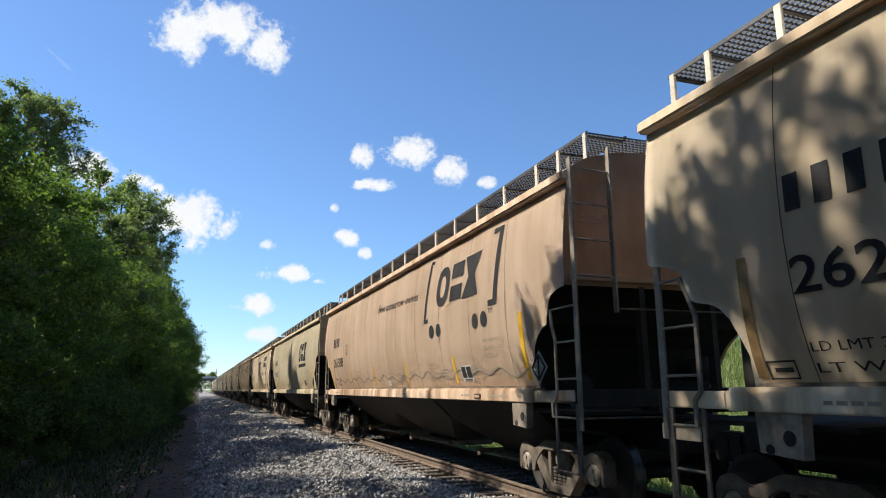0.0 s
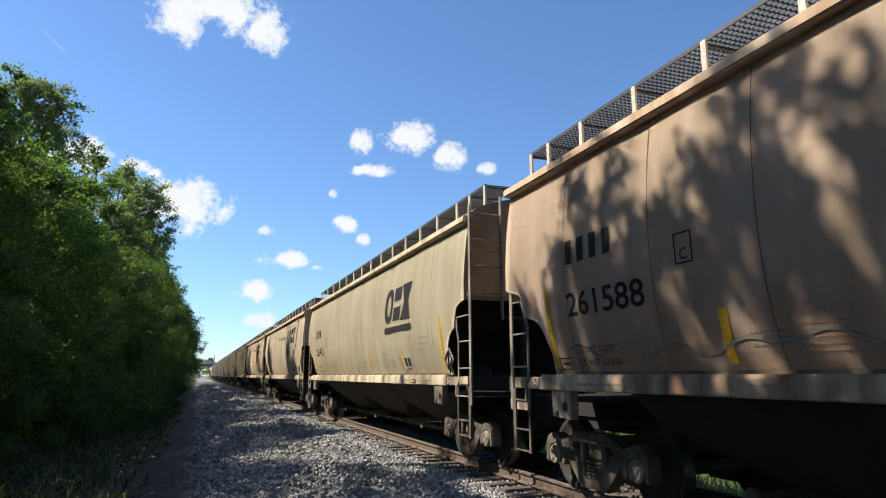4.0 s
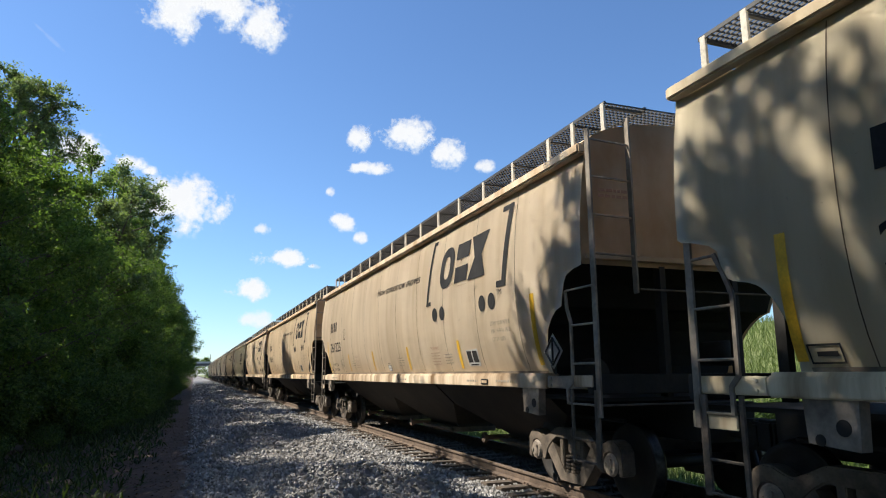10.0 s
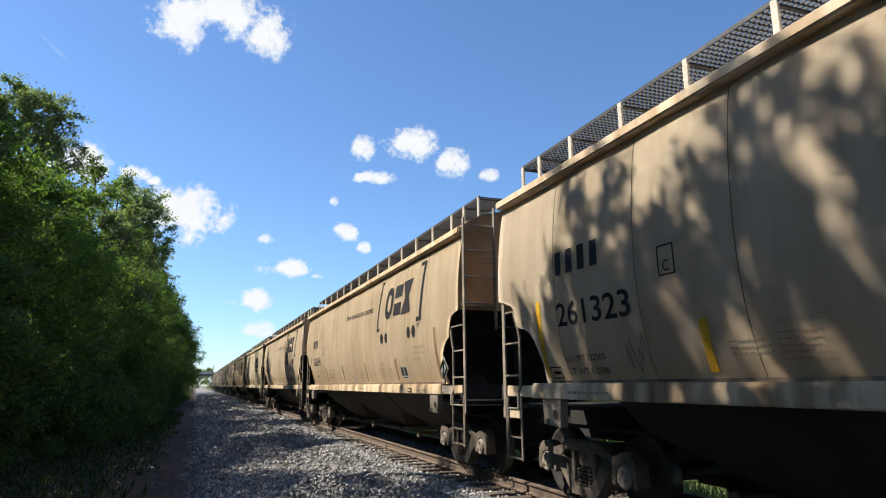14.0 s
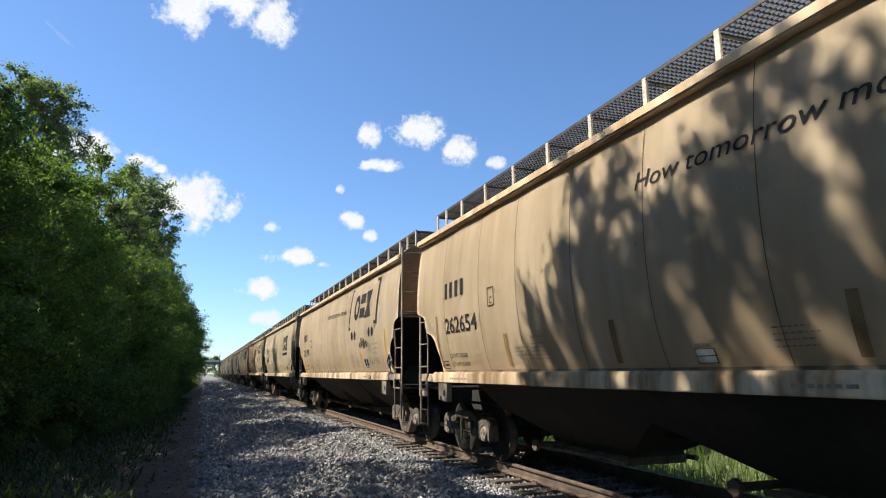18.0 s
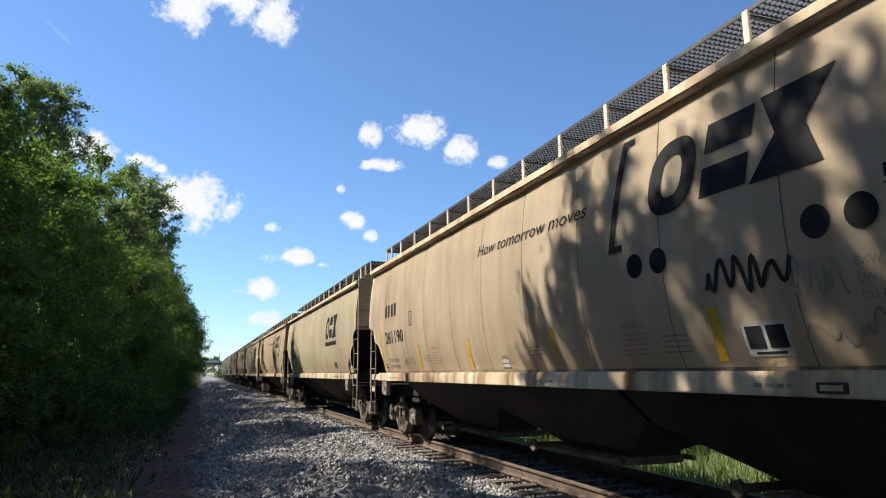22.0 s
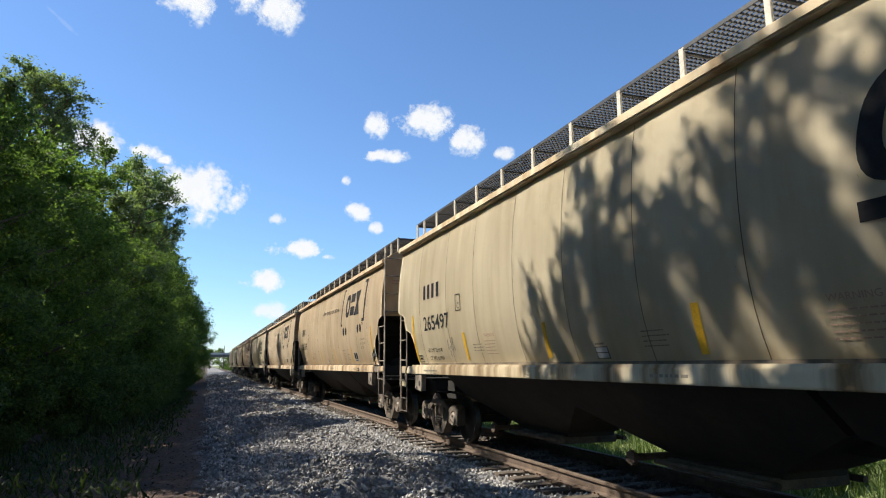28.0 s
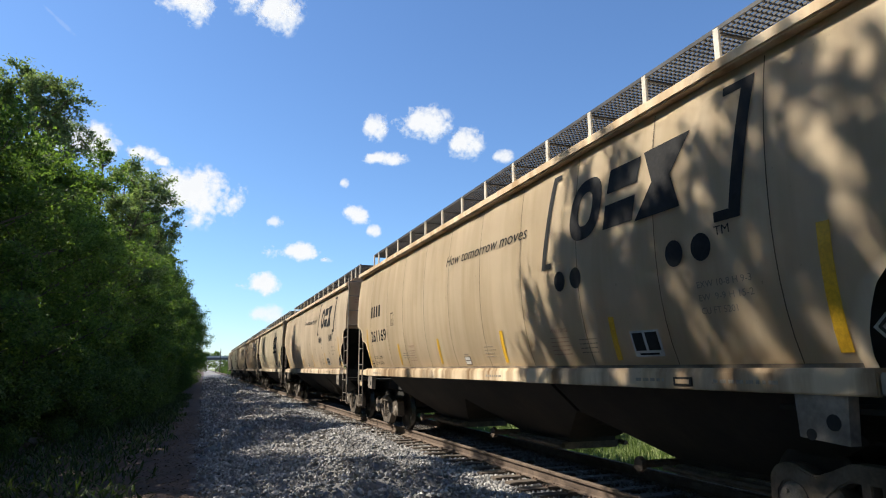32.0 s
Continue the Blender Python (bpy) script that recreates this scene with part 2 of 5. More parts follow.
# ---- mesh helpers ----
def link(name, bm, mat, smooth=False):
    me = bpy.data.meshes.new(name)
    bm.to_mesh(me)
    bm.free()
    me.materials.append(mat)
    if smooth:
        me.shade_smooth()
    return new(name, me)


def part(name, bm, mat, parent, label="", at=None, smooth=False):
    ob = link(name, bm, mat, smooth)
    ob.parent = parent
    if at is not None:
        ob.matrix_basis = at
    return tagged(ob, label)


def twin(ob, m):
    """The same mesh once more under the same parent."""
    o = ob.copy()
    scene.collection.objects.link(o)
    o.matrix_basis = m
    return o


def mesh_of(name, verts, faces, mat, smooth=False):
    me = bpy.data.meshes.new(name)
    me.from_pydata(verts, [], faces)
    me.materials.append(mat)
    if smooth:
        me.shade_smooth()
    return me


def box(bm, x0, x1, y0, y1, z0, z1, bevel=0.0):
    m = Matrix.LocRotScale(((x0 + x1) / 2, (y0 + y1) / 2, (z0 + z1) / 2), None, (abs(x1 - x0), abs(y1 - y0), abs(z1 - z0)))
    vs = bmesh.ops.create_cube(bm, size=1, matrix=m)["verts"]
    if bevel:
        es = list({e for v in vs for e in v.link_edges})
        bmesh.ops.bevel(bm, geom=es, offset=bevel, segments=2, affect="EDGES")
    return bm


def rod(bm, a, b, r, seg=8, r2=None):
    a, b = Vector(a), Vector(b)
    d = b - a
    m = Matrix.Translation((a + b) / 2) @ d.to_track_quat("Z", "Y").to_matrix().to_4x4()
    bmesh.ops.create_cone(bm, cap_ends=True, segments=seg, radius1=r, radius2=r if r2 is None else r2, depth=d.length, matrix=m)
    return bm


def prism(bm, pts, x0, x1):
    """A polygon in (y, z), pulled from x0 to x1."""
    a = [bm.verts.new((x0, y, z)) for y, z in pts]
    b = [bm.verts.new((x1, y, z)) for y, z in pts]
    n = len(pts)
    bm.faces.new(a)
    bm.faces.new(b[::-1])
    for i in range(n):
        bm.faces.new((a[i], b[i], b[(i + 1) % n], a[(i + 1) % n]))
    bmesh.ops.recalc_face_normals(bm, faces=bm.faces)
    return bm


def B():
    return bmesh.new()

# ---- ground and track ----
def lie(x, y):
    """Height of the ballast and the ground beside the track."""
    d = abs(x - XC)
    z = -0.19 - 0.05 * max(0.0, d - 1.5) - 0.038 * max(0.0, min(1.0, (1.75 - d) / 0.4))
    if d > 1.7 and x < XC:
        w = min(1.0, (d - 1.7) / 0.9) * max(0.0, min(1.0, (x + 0.1) / 0.7)) * max(0.0, min(1.0, (150 - y) / 30))
        q = 0.36 * y + 0.10 * x + 0.9 * noise.noise((x * 0.35, y * 0.20, 3.0)) + 0.16 * noise.noise((x * 1.3, y * 0.9, 5.0))
        crest = (1.0 - abs(math.sin(math.pi * q))) ** 1.2 * max(0.25, min(1.0, 0.75 + 0.6 * noise.noise((x * 0.5, y * 0.45, 7.0))))
        small = 1.0 - abs(math.sin(math.pi * (0.95 * y + 0.3 * x + 1.4 * noise.noise((x * 0.6, y * 0.4, 13.0)))))
        z += w * (0.36 * crest + 0.10 * small + 0.12 * noise.noise((x * 0.5, y * 0.4, 11.0)) + 0.05 * noise.noise((x * 1.7, y * 1.5, 9.0)) - 0.12)
    if x < 0.4:
        z -= 0.10 * min(1.0, (0.4 - x) / 0.8)
    if x > XC:
        z = -0.19 - 0.35 * min(3.0, max(0.0, d - 1.6)) + 0.29 * min(19.0, max(0.0, x - 11.5))
    return z


def build_ground():
    xs = [-2500, -400, -60, -12, -4, -1.2] + [-0.6 + 0.25 * i for i in range(0, 20)] + [4.6, 5.7, 7.4, 8.2, 9.2, 10.5, 11.5, 13, 15, 18, 22, 26, 30.5, 60, 400, 2500]
    ys = [-2500, -300, -40, -6] + [-2 + 0.15 * i for i in range(0, 214)] + [30.1 + 0.3 * i for i in range(0, 134)] + [71 + 0.7 * i for i in range(0, 114)] + [152, 250, 600, 2500]
    verts = [(x, y, lie(x, y) - (0.07 if 0.1 < x < 4.5 else 0) if -100 < y < 700 else -0.5) for y in ys for x in xs]
    n = len(xs)
    faces = [(j * n + i, j * n + i + 1, (j + 1) * n + i + 1, (j + 1) * n + i) for j in range(len(ys) - 1) for i in range(n - 1)]
    me = mesh_of("ground", verts, faces, SOIL, True)
    tagged(new("ground", me), "brown soil path, grey ballast bed and green meadow", "ground", kind="structure")


def build_stones():
    """Loose crushed stone, heaped in low ridges along the track."""
    rng = np.random.default_rng(5)
    base = np.array([(1, 0, 0), (-1, 0, 0), (0, 1, 0), (0, -1, 0), (0, 0, 1), (0, 0, -1)], float)
    tri = [(0, 2, 4), (2, 1, 4), (1, 3, 4), (3, 0, 4), (2, 0, 5), (1, 2, 5), (3, 1, 5), (0, 3, 5)]
    spots = []
    for y0, y1, per, size in ((3.5, 9, 420, 0.026), (9, 16, 330, 0.029), (16, 30, 190, 0.036), (30, 66, 62, 0.052), (66, 150, 12, 0.10)):
        for _ in range(int((y1 - y0) * 5.2 * per * 0.9)):
            spots.append((rng.uniform(-0.40, 4.95), rng.uniform(y0, y1), size))
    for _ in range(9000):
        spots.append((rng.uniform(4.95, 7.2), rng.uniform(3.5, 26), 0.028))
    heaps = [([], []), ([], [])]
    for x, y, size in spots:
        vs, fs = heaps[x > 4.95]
        if x > 4.5 and abs((y - 2.0 + 0.265) % 0.53 - 0.265) < 0.11 and rng.random() < 0.55:
            continue
        if x < 0.6 and rng.random() > (x + 0.06) / 0.5 + 0.35 * noise.noise((x * 2, y * 1.3, 1.0)):
            continue
        s = size * rng.uniform(0.6, 1.5)
        v = base * (s * rng.uniform(0.7, 1.25, (6, 1))) + rng.normal(0, 0.16 * s, (6, 3))
        a = rng.uniform(0, 6.28)
        c, q = math.cos(a), math.sin(a)
        b = rng.uniform(-0.7, 0.7)
        v = v @ np.array([[c, q, 0], [-q, c, 0], [0, 0, 1]]) @ np.array([[1, 0, 0], [0, math.cos(b), math.sin(b)], [0, -math.sin(b), math.cos(b)]])
        k = len(vs) * 6
        vs.append(v + (x, y, lie(x, y) + 0.25 * s))
        fs.extend((k + i, k + j, k + l) for i, j, l in tri)
    for (vs, fs), mat, label in zip(heaps, (STONE, UNDER_TRAIN_STONE), ("loose grey crushed limestone ballast heaped beside the rail", "ballast between the rails, darkened for the train's shade")):
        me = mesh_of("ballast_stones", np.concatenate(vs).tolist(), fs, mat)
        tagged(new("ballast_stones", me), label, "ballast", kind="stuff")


def build_track():
    prof = [(-0.070, -0.172), (0.070, -0.172), (0.070, -0.160), (0.012, -0.140), (0.010, -0.045), (0.036, -0.034), (0.036, -0.006),
            (0.030, 0.0), (-0.030, 0.0), (-0.036, -0.006), (-0.036, -0.034), (-0.010, -0.045), (-0.012, -0.140), (-0.070, -0.160)]
    for side in (-1, 1):
        ys = [-30 + 6 * i for i in range(60)]
        verts = [(x, y, z) for y in ys for x, z in prof]
        n = len(prof)
        faces = [(j * n + i, j * n + (i + 1) % n, (j + 1) * n + (i + 1) % n, (j + 1) * n + i) for j in range(len(ys) - 1) for i in range(n)]
        me = mesh_of("rail", verts, faces, RUST)
        me.materials.append(RAIL_TOP)
        for p in me.polygons:
            if p.normal.z > 0.9 and p.center.z > -0.003:
                p.material_index = 1
        rail = tagged(new("rail", me), "rusty steel rail with a polished running head on wooden ties", "rail", "rails of the track")
        rail.location = (XC + side * 0.7535, 0, 0)
    bm = box(B(), -1.30, 1.30, -0.115, 0.115, -0.36, -0.174, 0.012)
    tie = link("tie", bm, TIE_WOOD)
    tie.location = (XC, 2.0, 0)
    tagged(tie, "dark weathered wooden railway tie half buried in ballast", "railway tie", "ties under the rails")
    rng = random.Random(4)
    ties = [tie] + [copy_thing(tie, pose(XC + rng.uniform(-0.14, 0.10), 2.0 + 0.53 * i + rng.uniform(-0.03, 0.03), rng.uniform(-0.012, 0.006), 0, 0, rng.uniform(-1.5, 1.5))) for i in range(1, 110)]
    plate = B()
    box(plate, -0.10, 0.10, -0.09, 0.09, -0.174, -0.160)
    for sx in (-0.085, 0.085):
        for sy in (-0.05, 0.05):
            box(plate, sx - 0.012, sx + 0.012, sy - 0.012, sy + 0.012, -0.160, -0.135)
    shared = part("tie_plate", plate, RUST, tie, "rusty steel tie plate with spikes", pose(-0.7535, 0, 0))
    twin(shared, pose(0.7535, 0, 0))
    for t in ties[1:45]:
        for sx in (-0.7535, 0.7535):
            o = twin(shared, pose(sx, 0, 0))
            o.parent = t


build_ground()
build_stones()
build_track()

# ---- the hopper cars ----
# A car's own space: x across from the track's centre (the side that faces the eye is -x), y along, z up from the rail tops.
FRONT, REAR = -1.78, 14.60
SIDE = [(1.50, 1.440), (1.7, 1.520), (1.95, 1.585), (2.2, 1.628), (2.5, 1.658), (2.8, 1.668), (3.2, 1.657), (3.6, 1.624), (3.9, 1.582), (4.06, 1.552)]
FRONT_CUT = [(1.50, -0.70), (1.60, -0.69), (1.75, -0.72), (1.90, -0.78), (2.06, -0.86), (2.18, -0.98), (2.27, -1.12), (2.31, -1.26), (2.44, -1.31),
             (2.58, -1.37), (2.66, -1.43), (2.70, -1.55), (2.73, FRONT), (4.2, FRONT)]
REAR_CUT = [(1.50, 13.62), (1.76, 13.55), (1.93, 13.60), (2.07, 13.66), (2.18, 13.76), (2.225, 13.88), (2.26, 14.06), (2.40, 14.12), (2.52, 14.14),
            (2.58, 14.22), (2.64, 14.42), (2.68, REAR), (4.2, REAR)]
SEAMS = [12.98, 11.36, 10.03, 8.53, 7.11, 5.65, 4.20, 2.72, 1.28, -0.12]


def along(table, z):
    zs, vs = zip(*table)
    return float(np.interp(z, zs, vs))


SIDE_FIT = np.polyfit([z for z, _ in SIDE], [x for _, x in SIDE], 4)


def side_x(z):
    return float(np.polyval(SIDE_FIT, z))


def belly(y):
    """The side panels swell a little between the weld lines."""
    return 0.012 * math.sin(math.pi * ((y - SEAMS[-1]) / 1.455 % 1.0)) if -0.1 < y < 13 else 0.0


def on_side(y, z, proud=0.004):
    return Vector((-side_x(z) - belly(y) - proud - 0.004, y, z))


def side_sheet(sign):
    """One curved side with its scooped ends."""
    bm = B()
    zs = [1.50 + 0.03 * i for i in range(44)] + [2.82 + i * (1.24 / 16) for i in range(17)]
    n = 96
    rows = []
    for z in zs:
        a, b = along(FRONT_CUT, z), along(REAR_CUT, z)
        row = []
        for i in range(n + 1):
            y = a + (b - a) * i / n
            row.append(bm.verts.new((sign * (side_x(z) + belly(y)), y, z)))
        rows.append(row)
    for a, b in zip(rows, rows[1:]):
        for i in range(n):
            bm.faces.new((a[i], a[i + 1], b[i + 1], b[i]) if sign < 0 else (a[i], b[i], b[i + 1], a[i + 1]))
    bmesh.ops.solidify(bm, geom=bm.faces[:], thickness=0.012 * (1 if sign < 0 else 1))
    bmesh.ops.recalc_face_normals(bm, faces=bm.faces)
    for f in bm.faces:
        f.smooth = abs(f.normal.x) > 0.6
    return bm


def strip(bm, y0, y1, z0, z1, lean=0.0, n=6, proud=0.004):
    """An upright painted stripe that follows the curved side; lean: how far its top stands further back."""
    prev = None
    for i in range(n + 1):
        z = z0 + (z1 - z0) * i / n
        d = lean * i / n
        row = (bm.verts.new(on_side(y0 + d, z, proud)), bm.verts.new(on_side(y1 + d, z, proud)))
        if prev:
            bm.faces.new((prev[0], row[0], row[1], prev[1]))
        prev = row
    return bm


def ring(bm, y, z, ry, rz, inner, lean=0.0, seg=20, proud=0.004):
    """A painted ring, or a disc where inner is 0."""
    def spot(k, s):
        a = 2 * math.pi * k / seg
        dz = s * rz * math.sin(a)
        return bm.verts.new(on_side(y + s * ry * math.cos(a) - lean * dz, z + dz, proud))
    out = [spot(k, 1) for k in range(seg)]
    if not inner:
        bm.faces.new(out)
        return bm
    hole = [spot(k, inner) for k in range(seg)]
    for k in range(seg):
        bm.faces.new((out[k], out[(k + 1) % seg], hole[(k + 1) % seg], hole[k]))
    return bm


def text_mesh(words, height, width=0.0, slant=0.0):
    """Flat letters from the built-in font as a mesh in (u, v), height tall over the capitals and, where given, width long."""
    cu = bpy.data.curves.new("letters", "FONT")
    cu.body, cu.size, cu.resolution_u, cu.shear, cu.offset = words, 1.0, 3, slant, 0.012 if height > 0.2 else 0.0
    ob = bpy.data.objects.new("letters", cu)
    me = bpy.data.meshes.new_from_object(ob)
    bpy.data.objects.remove(ob)
    co = np.empty(len(me.vertices) * 3)
    me.vertices.foreach_get("co", co)
    co = co.reshape(-1, 3)
    co[:, 0] -= co[:, 0].min()
    co[:, 1] *= height / 0.73
    co[:, 0] *= width / co[:, 0].max() if width else height / 0.73
    return me, co


def lettering(name, words, y, z, height, width, mat, parent, label="", slant=0.0, drop=0.0):
    """Words painted on the near side; they start at y and run towards -y, with their foot at z (drop: fall over the length)."""
    me, co = text_mesh(words, height, width, slant)
    for v, (a, b, _) in zip(me.vertices, co):
        v.co = on_side(y - a, z + b - drop * a)
    me.materials.clear()
    me.materials.append(mat)
    ob = new(name, me)
    ob.parent = parent
    return tagged(ob, label)


def bars(y, z, rows, width, height, gap, seed=1):
    """Rows of small print that cannot be read."""
    rng, bm = random.Random(seed), B()
    for r in range(rows):
        u, zz = 0.0, z - r * gap
        end = width * rng.uniform(0.75, 1.0)
        while u < end:
            w = rng.uniform(0.05, 0.16) * width
            strip(bm, y - u - min(w, end - u), y - u, zz, zz + height, n=1)
            u += w + 0.035 * width
    return bm


def logo_marks(bm, y, z, w, h, lean):
    """The three bold leaning marks of the emblem, as plain rings and wedges."""
    def oval(u, v, ru, rv, stroke, seg=28):
        rows = []
        for k in range(seg):
            a = 2 * math.pi * k / seg
            c, q = math.cos(a), math.sin(a)
            c, q = math.copysign(abs(c) ** 0.8, c), math.copysign(abs(q) ** 0.8, q)
            rows.append([bm.verts.new(on_side(y - u * w - c * a1 - lean * (v * h + q * b1), z + h / 2 + v * h + q * b1))
                         for a1, b1 in ((ru * w, rv * h), (ru * w - stroke * w, rv * h - 0.85 * stroke * w))])
        for k in range(seg):
            (a, b), (c, d) = rows[k], rows[(k + 1) % seg]
            bm.faces.new((a, c, d, b))
    oval(0.165, 0.0, 0.165, 0.51, 0.092)
    for v in (-0.28, 0.28):
        strip(bm, y - 0.625 * w - lean * v * h, y - 0.365 * w - lean * v * h, z + h / 2 + (v - 0.19) * h, z + h / 2 + (v + 0.19) * h, -lean * 0.38 * h, 3)
    for s in (-1, 1):
        a = [bm.verts.new(on_side(y - (0.83 + u) * w - lean * dz, z + h / 2 + dz)) for u, dz in ((-0.17, s * h / 2), (0.17, s * h / 2), (0.07, 0), (-0.07, 0))]
        bm.faces.new(a)
    return bm


def grating_board(x0, x1, y0, y1, z, long_gap=0.06, cross_gap=0.075):
    bm = B()
    n = int(round((x1 - x0) / long_gap))
    for i in range(n + 1):
        x = x0 + (x1 - x0) * i / n
        w = 0.012 if 0 < i < n else 0.02
        box(bm, x - w / 2, x + w / 2, y0, y1, z - 0.012, z + 0.012 if 0 < i < n else z + 0.03)
    m = int((y1 - y0) / cross_gap)
    for i in range(m + 1):
        y = y0 + (y1 - y0) * i / m
        box(bm, x0, x1, y - 0.007, y + 0.007, z - 0.008, z + 0.008)
    return bm


def hopper_bay(y, half_top, half_out):
    """One funnel from the sills down to its outlet gate."""
    bm = B()
    ring_at = []
    for z, hx, hy in ((1.46, 1.38, half_top), (1.32, 1.38, half_top), (0.95, 0.98, half_top), (0.46, 0.42, half_out), (0.40, 0.40, half_out)):
        ring_at.append([bm.verts.new((sx * hx, y + sy * hy, z)) for sx, sy in ((-1, -1), (1, -1), (1, 1), (-1, 1))])
    for a, b in zip(ring_at, ring_at[1:]):
        for i in range(4):
            bm.faces.new((a[i], b[i], b[(i + 1) % 4], a[(i + 1) % 4]))
    bm.faces.new(ring_at[-1])
    bmesh.ops.recalc_face_normals(bm, faces=bm.faces)
    return bm


def side_frame():
    """A cast truck side: arched top chord, bolster window, jaws over the bearings."""
    bm = B()
    half = [(0.34, 0.80), (0.52, 0.72), (0.66, 0.665), (0.75, 0.69), (0.85, 0.735), (0.96, 0.74), (1.06, 0.70), (1.12, 0.62), (1.13, 0.36), (1.04, 0.33), (1.03, 0.50),
            (0.98, 0.57), (0.89, 0.60), (0.80, 0.57), (0.75, 0.50), (0.74, 0.36), (0.66, 0.34), (0.58, 0.50), (0.46, 0.60), (0.36, 0.66)]
    prism(bm, half + [(-a, b) for a, b in reversed(half)], -0.09, 0.09)
    bmesh.ops.bevel(bm, geom=bm.edges[:], offset=0.014, segments=2, affect="EDGES")
    prism(bm, [(-0.66, 0.53), (-0.46, 0.60), (-0.16, 0.24), (0.16, 0.24), (0.46, 0.60), (0.66, 0.53), (0.28, 0.13), (-0.28, 0.13)], -0.08, 0.08)
    for s in (-1, 1):
        box(bm, -0.07, 0.07, s * 0.24 - 0.045, s * 0.24 + 0.045, 0.22, 0.68, 0.01)
    return bm


def spring_pack():
    bm = B()
    for y in (-0.12, 0.0, 0.12):
        for k in range(5):
            rod(bm, (0, y, 0.25 + k * 0.045), (0, y, 0.275 + k * 0.045), 0.055, 10)
    return bm


def wheel_mesh():
    """One wheel about the x axis: flange, tread, dished plate and hub."""
    prof = [(0.0, 0.10), (0.10, 0.10), (0.10, 0.06), (0.17, 0.03), (0.36, 0.015), (0.40, 0.05), (0.445, 0.05), (0.457, 0.045), (0.462, -0.03),
            (0.485, -0.042), (0.485, -0.07), (0.40, -0.075), (0.36, -0.02), (0.17, -0.03), (0.10, -0.07), (0.0, -0.07)]
    bm, seg, rows = B(), 36, []
    for r, x in prof:
        rows.append([bm.verts.new((x, r * math.cos(2 * math.pi * k / seg), r * math.sin(2 * math.pi * k / seg))) for k in range(seg)])
    for a, b in zip(rows, rows[1:]):
        for k in range(seg):
            bm.faces.new((a[k], a[(k + 1) % seg], b[(k + 1) % seg], b[k]))
    bmesh.ops.remove_doubles(bm, verts=bm.verts, dist=0.0005)
    bmesh.ops.recalc_face_normals(bm, faces=bm.faces)
    return bm


def axle_set(car, y):
    bm = rod(B(), (-0.92, 0, 0), (0.92, 0, 0), 0.075, 14)
    for s in (-1, 1):
        rod(bm, (s * 0.90, 0, 0), (s * 1.10, 0, 0), 0.105, 14)
    axle = part("axle", bm, DARK_STEEL, car, "dark greasy axle with bearing caps", pose(0, y, 0.457), True)
    for s in (-1, 1):
        cap = rod(B(), (s * 1.10, 0, 0), (s * 1.13, 0, 0), 0.135, 20, 0.112)
        rod(cap, (s * 1.125, 0, 0), (s * 1.135, 0, 0), 0.05, 10)
        for k in range(3):
            a = 2.094 * k
            rod(cap, (s * 1.12, 0.068 * math.cos(a), 0.068 * math.sin(a)), (s * 1.15, 0.068 * math.cos(a), 0.068 * math.sin(a)), 0.02, 6)
        part("bearing_cap", cap, CAP_STEEL, axle, "dusty bearing cap with three bolts")
        me_bm = wheel_mesh()
        w = part("wheel", me_bm, WHEEL_DIRT_SHADE, axle, "greasy brown steel wheel, coloured shade-dark, with a polished tread", pose(s * 0.765, 0, 0, 0, 0, 0 if s > 0 else 180))
        w.data.materials.append(TREAD)
        for p in w.data.polygons:
            if math.hypot(p.center.y, p.center.z) > 0.452:
                p.material_index = 1
        w.data.shade_smooth()
    return axle


def ladder(name, car, stiles, rungs, mat=LADDER_PAINT, label="steel grab ladder with round rungs"):
    """stiles: polylines; rungs: pairs of ends. One ladder part with its stiles and rungs under it."""
    ob = None
    for line in stiles:
        bm = B()
        for a, b in zip(line, line[1:]):
            a, b = Vector(a), Vector(b)
            d = (b - a).normalized()
            m = Matrix.Translation((a + b) / 2) @ d.to_track_quat("Z", "Y").to_matrix().to_4x4() @ Matrix.Diagonal((0.024, 0.080 if line is stiles[0] else 0.042, (b - a).length + 0.02, 1))
            bmesh.ops.create_cube(bm, size=1, matrix=m)
        if ob is None:
            ob = part(name, bm, mat, car, label)
        else:
            part("stile", bm, mat, ob)
    for a, b in rungs:
        part("rung", rod(B(), a, b, 0.0135, 6), mat, ob)
    return ob


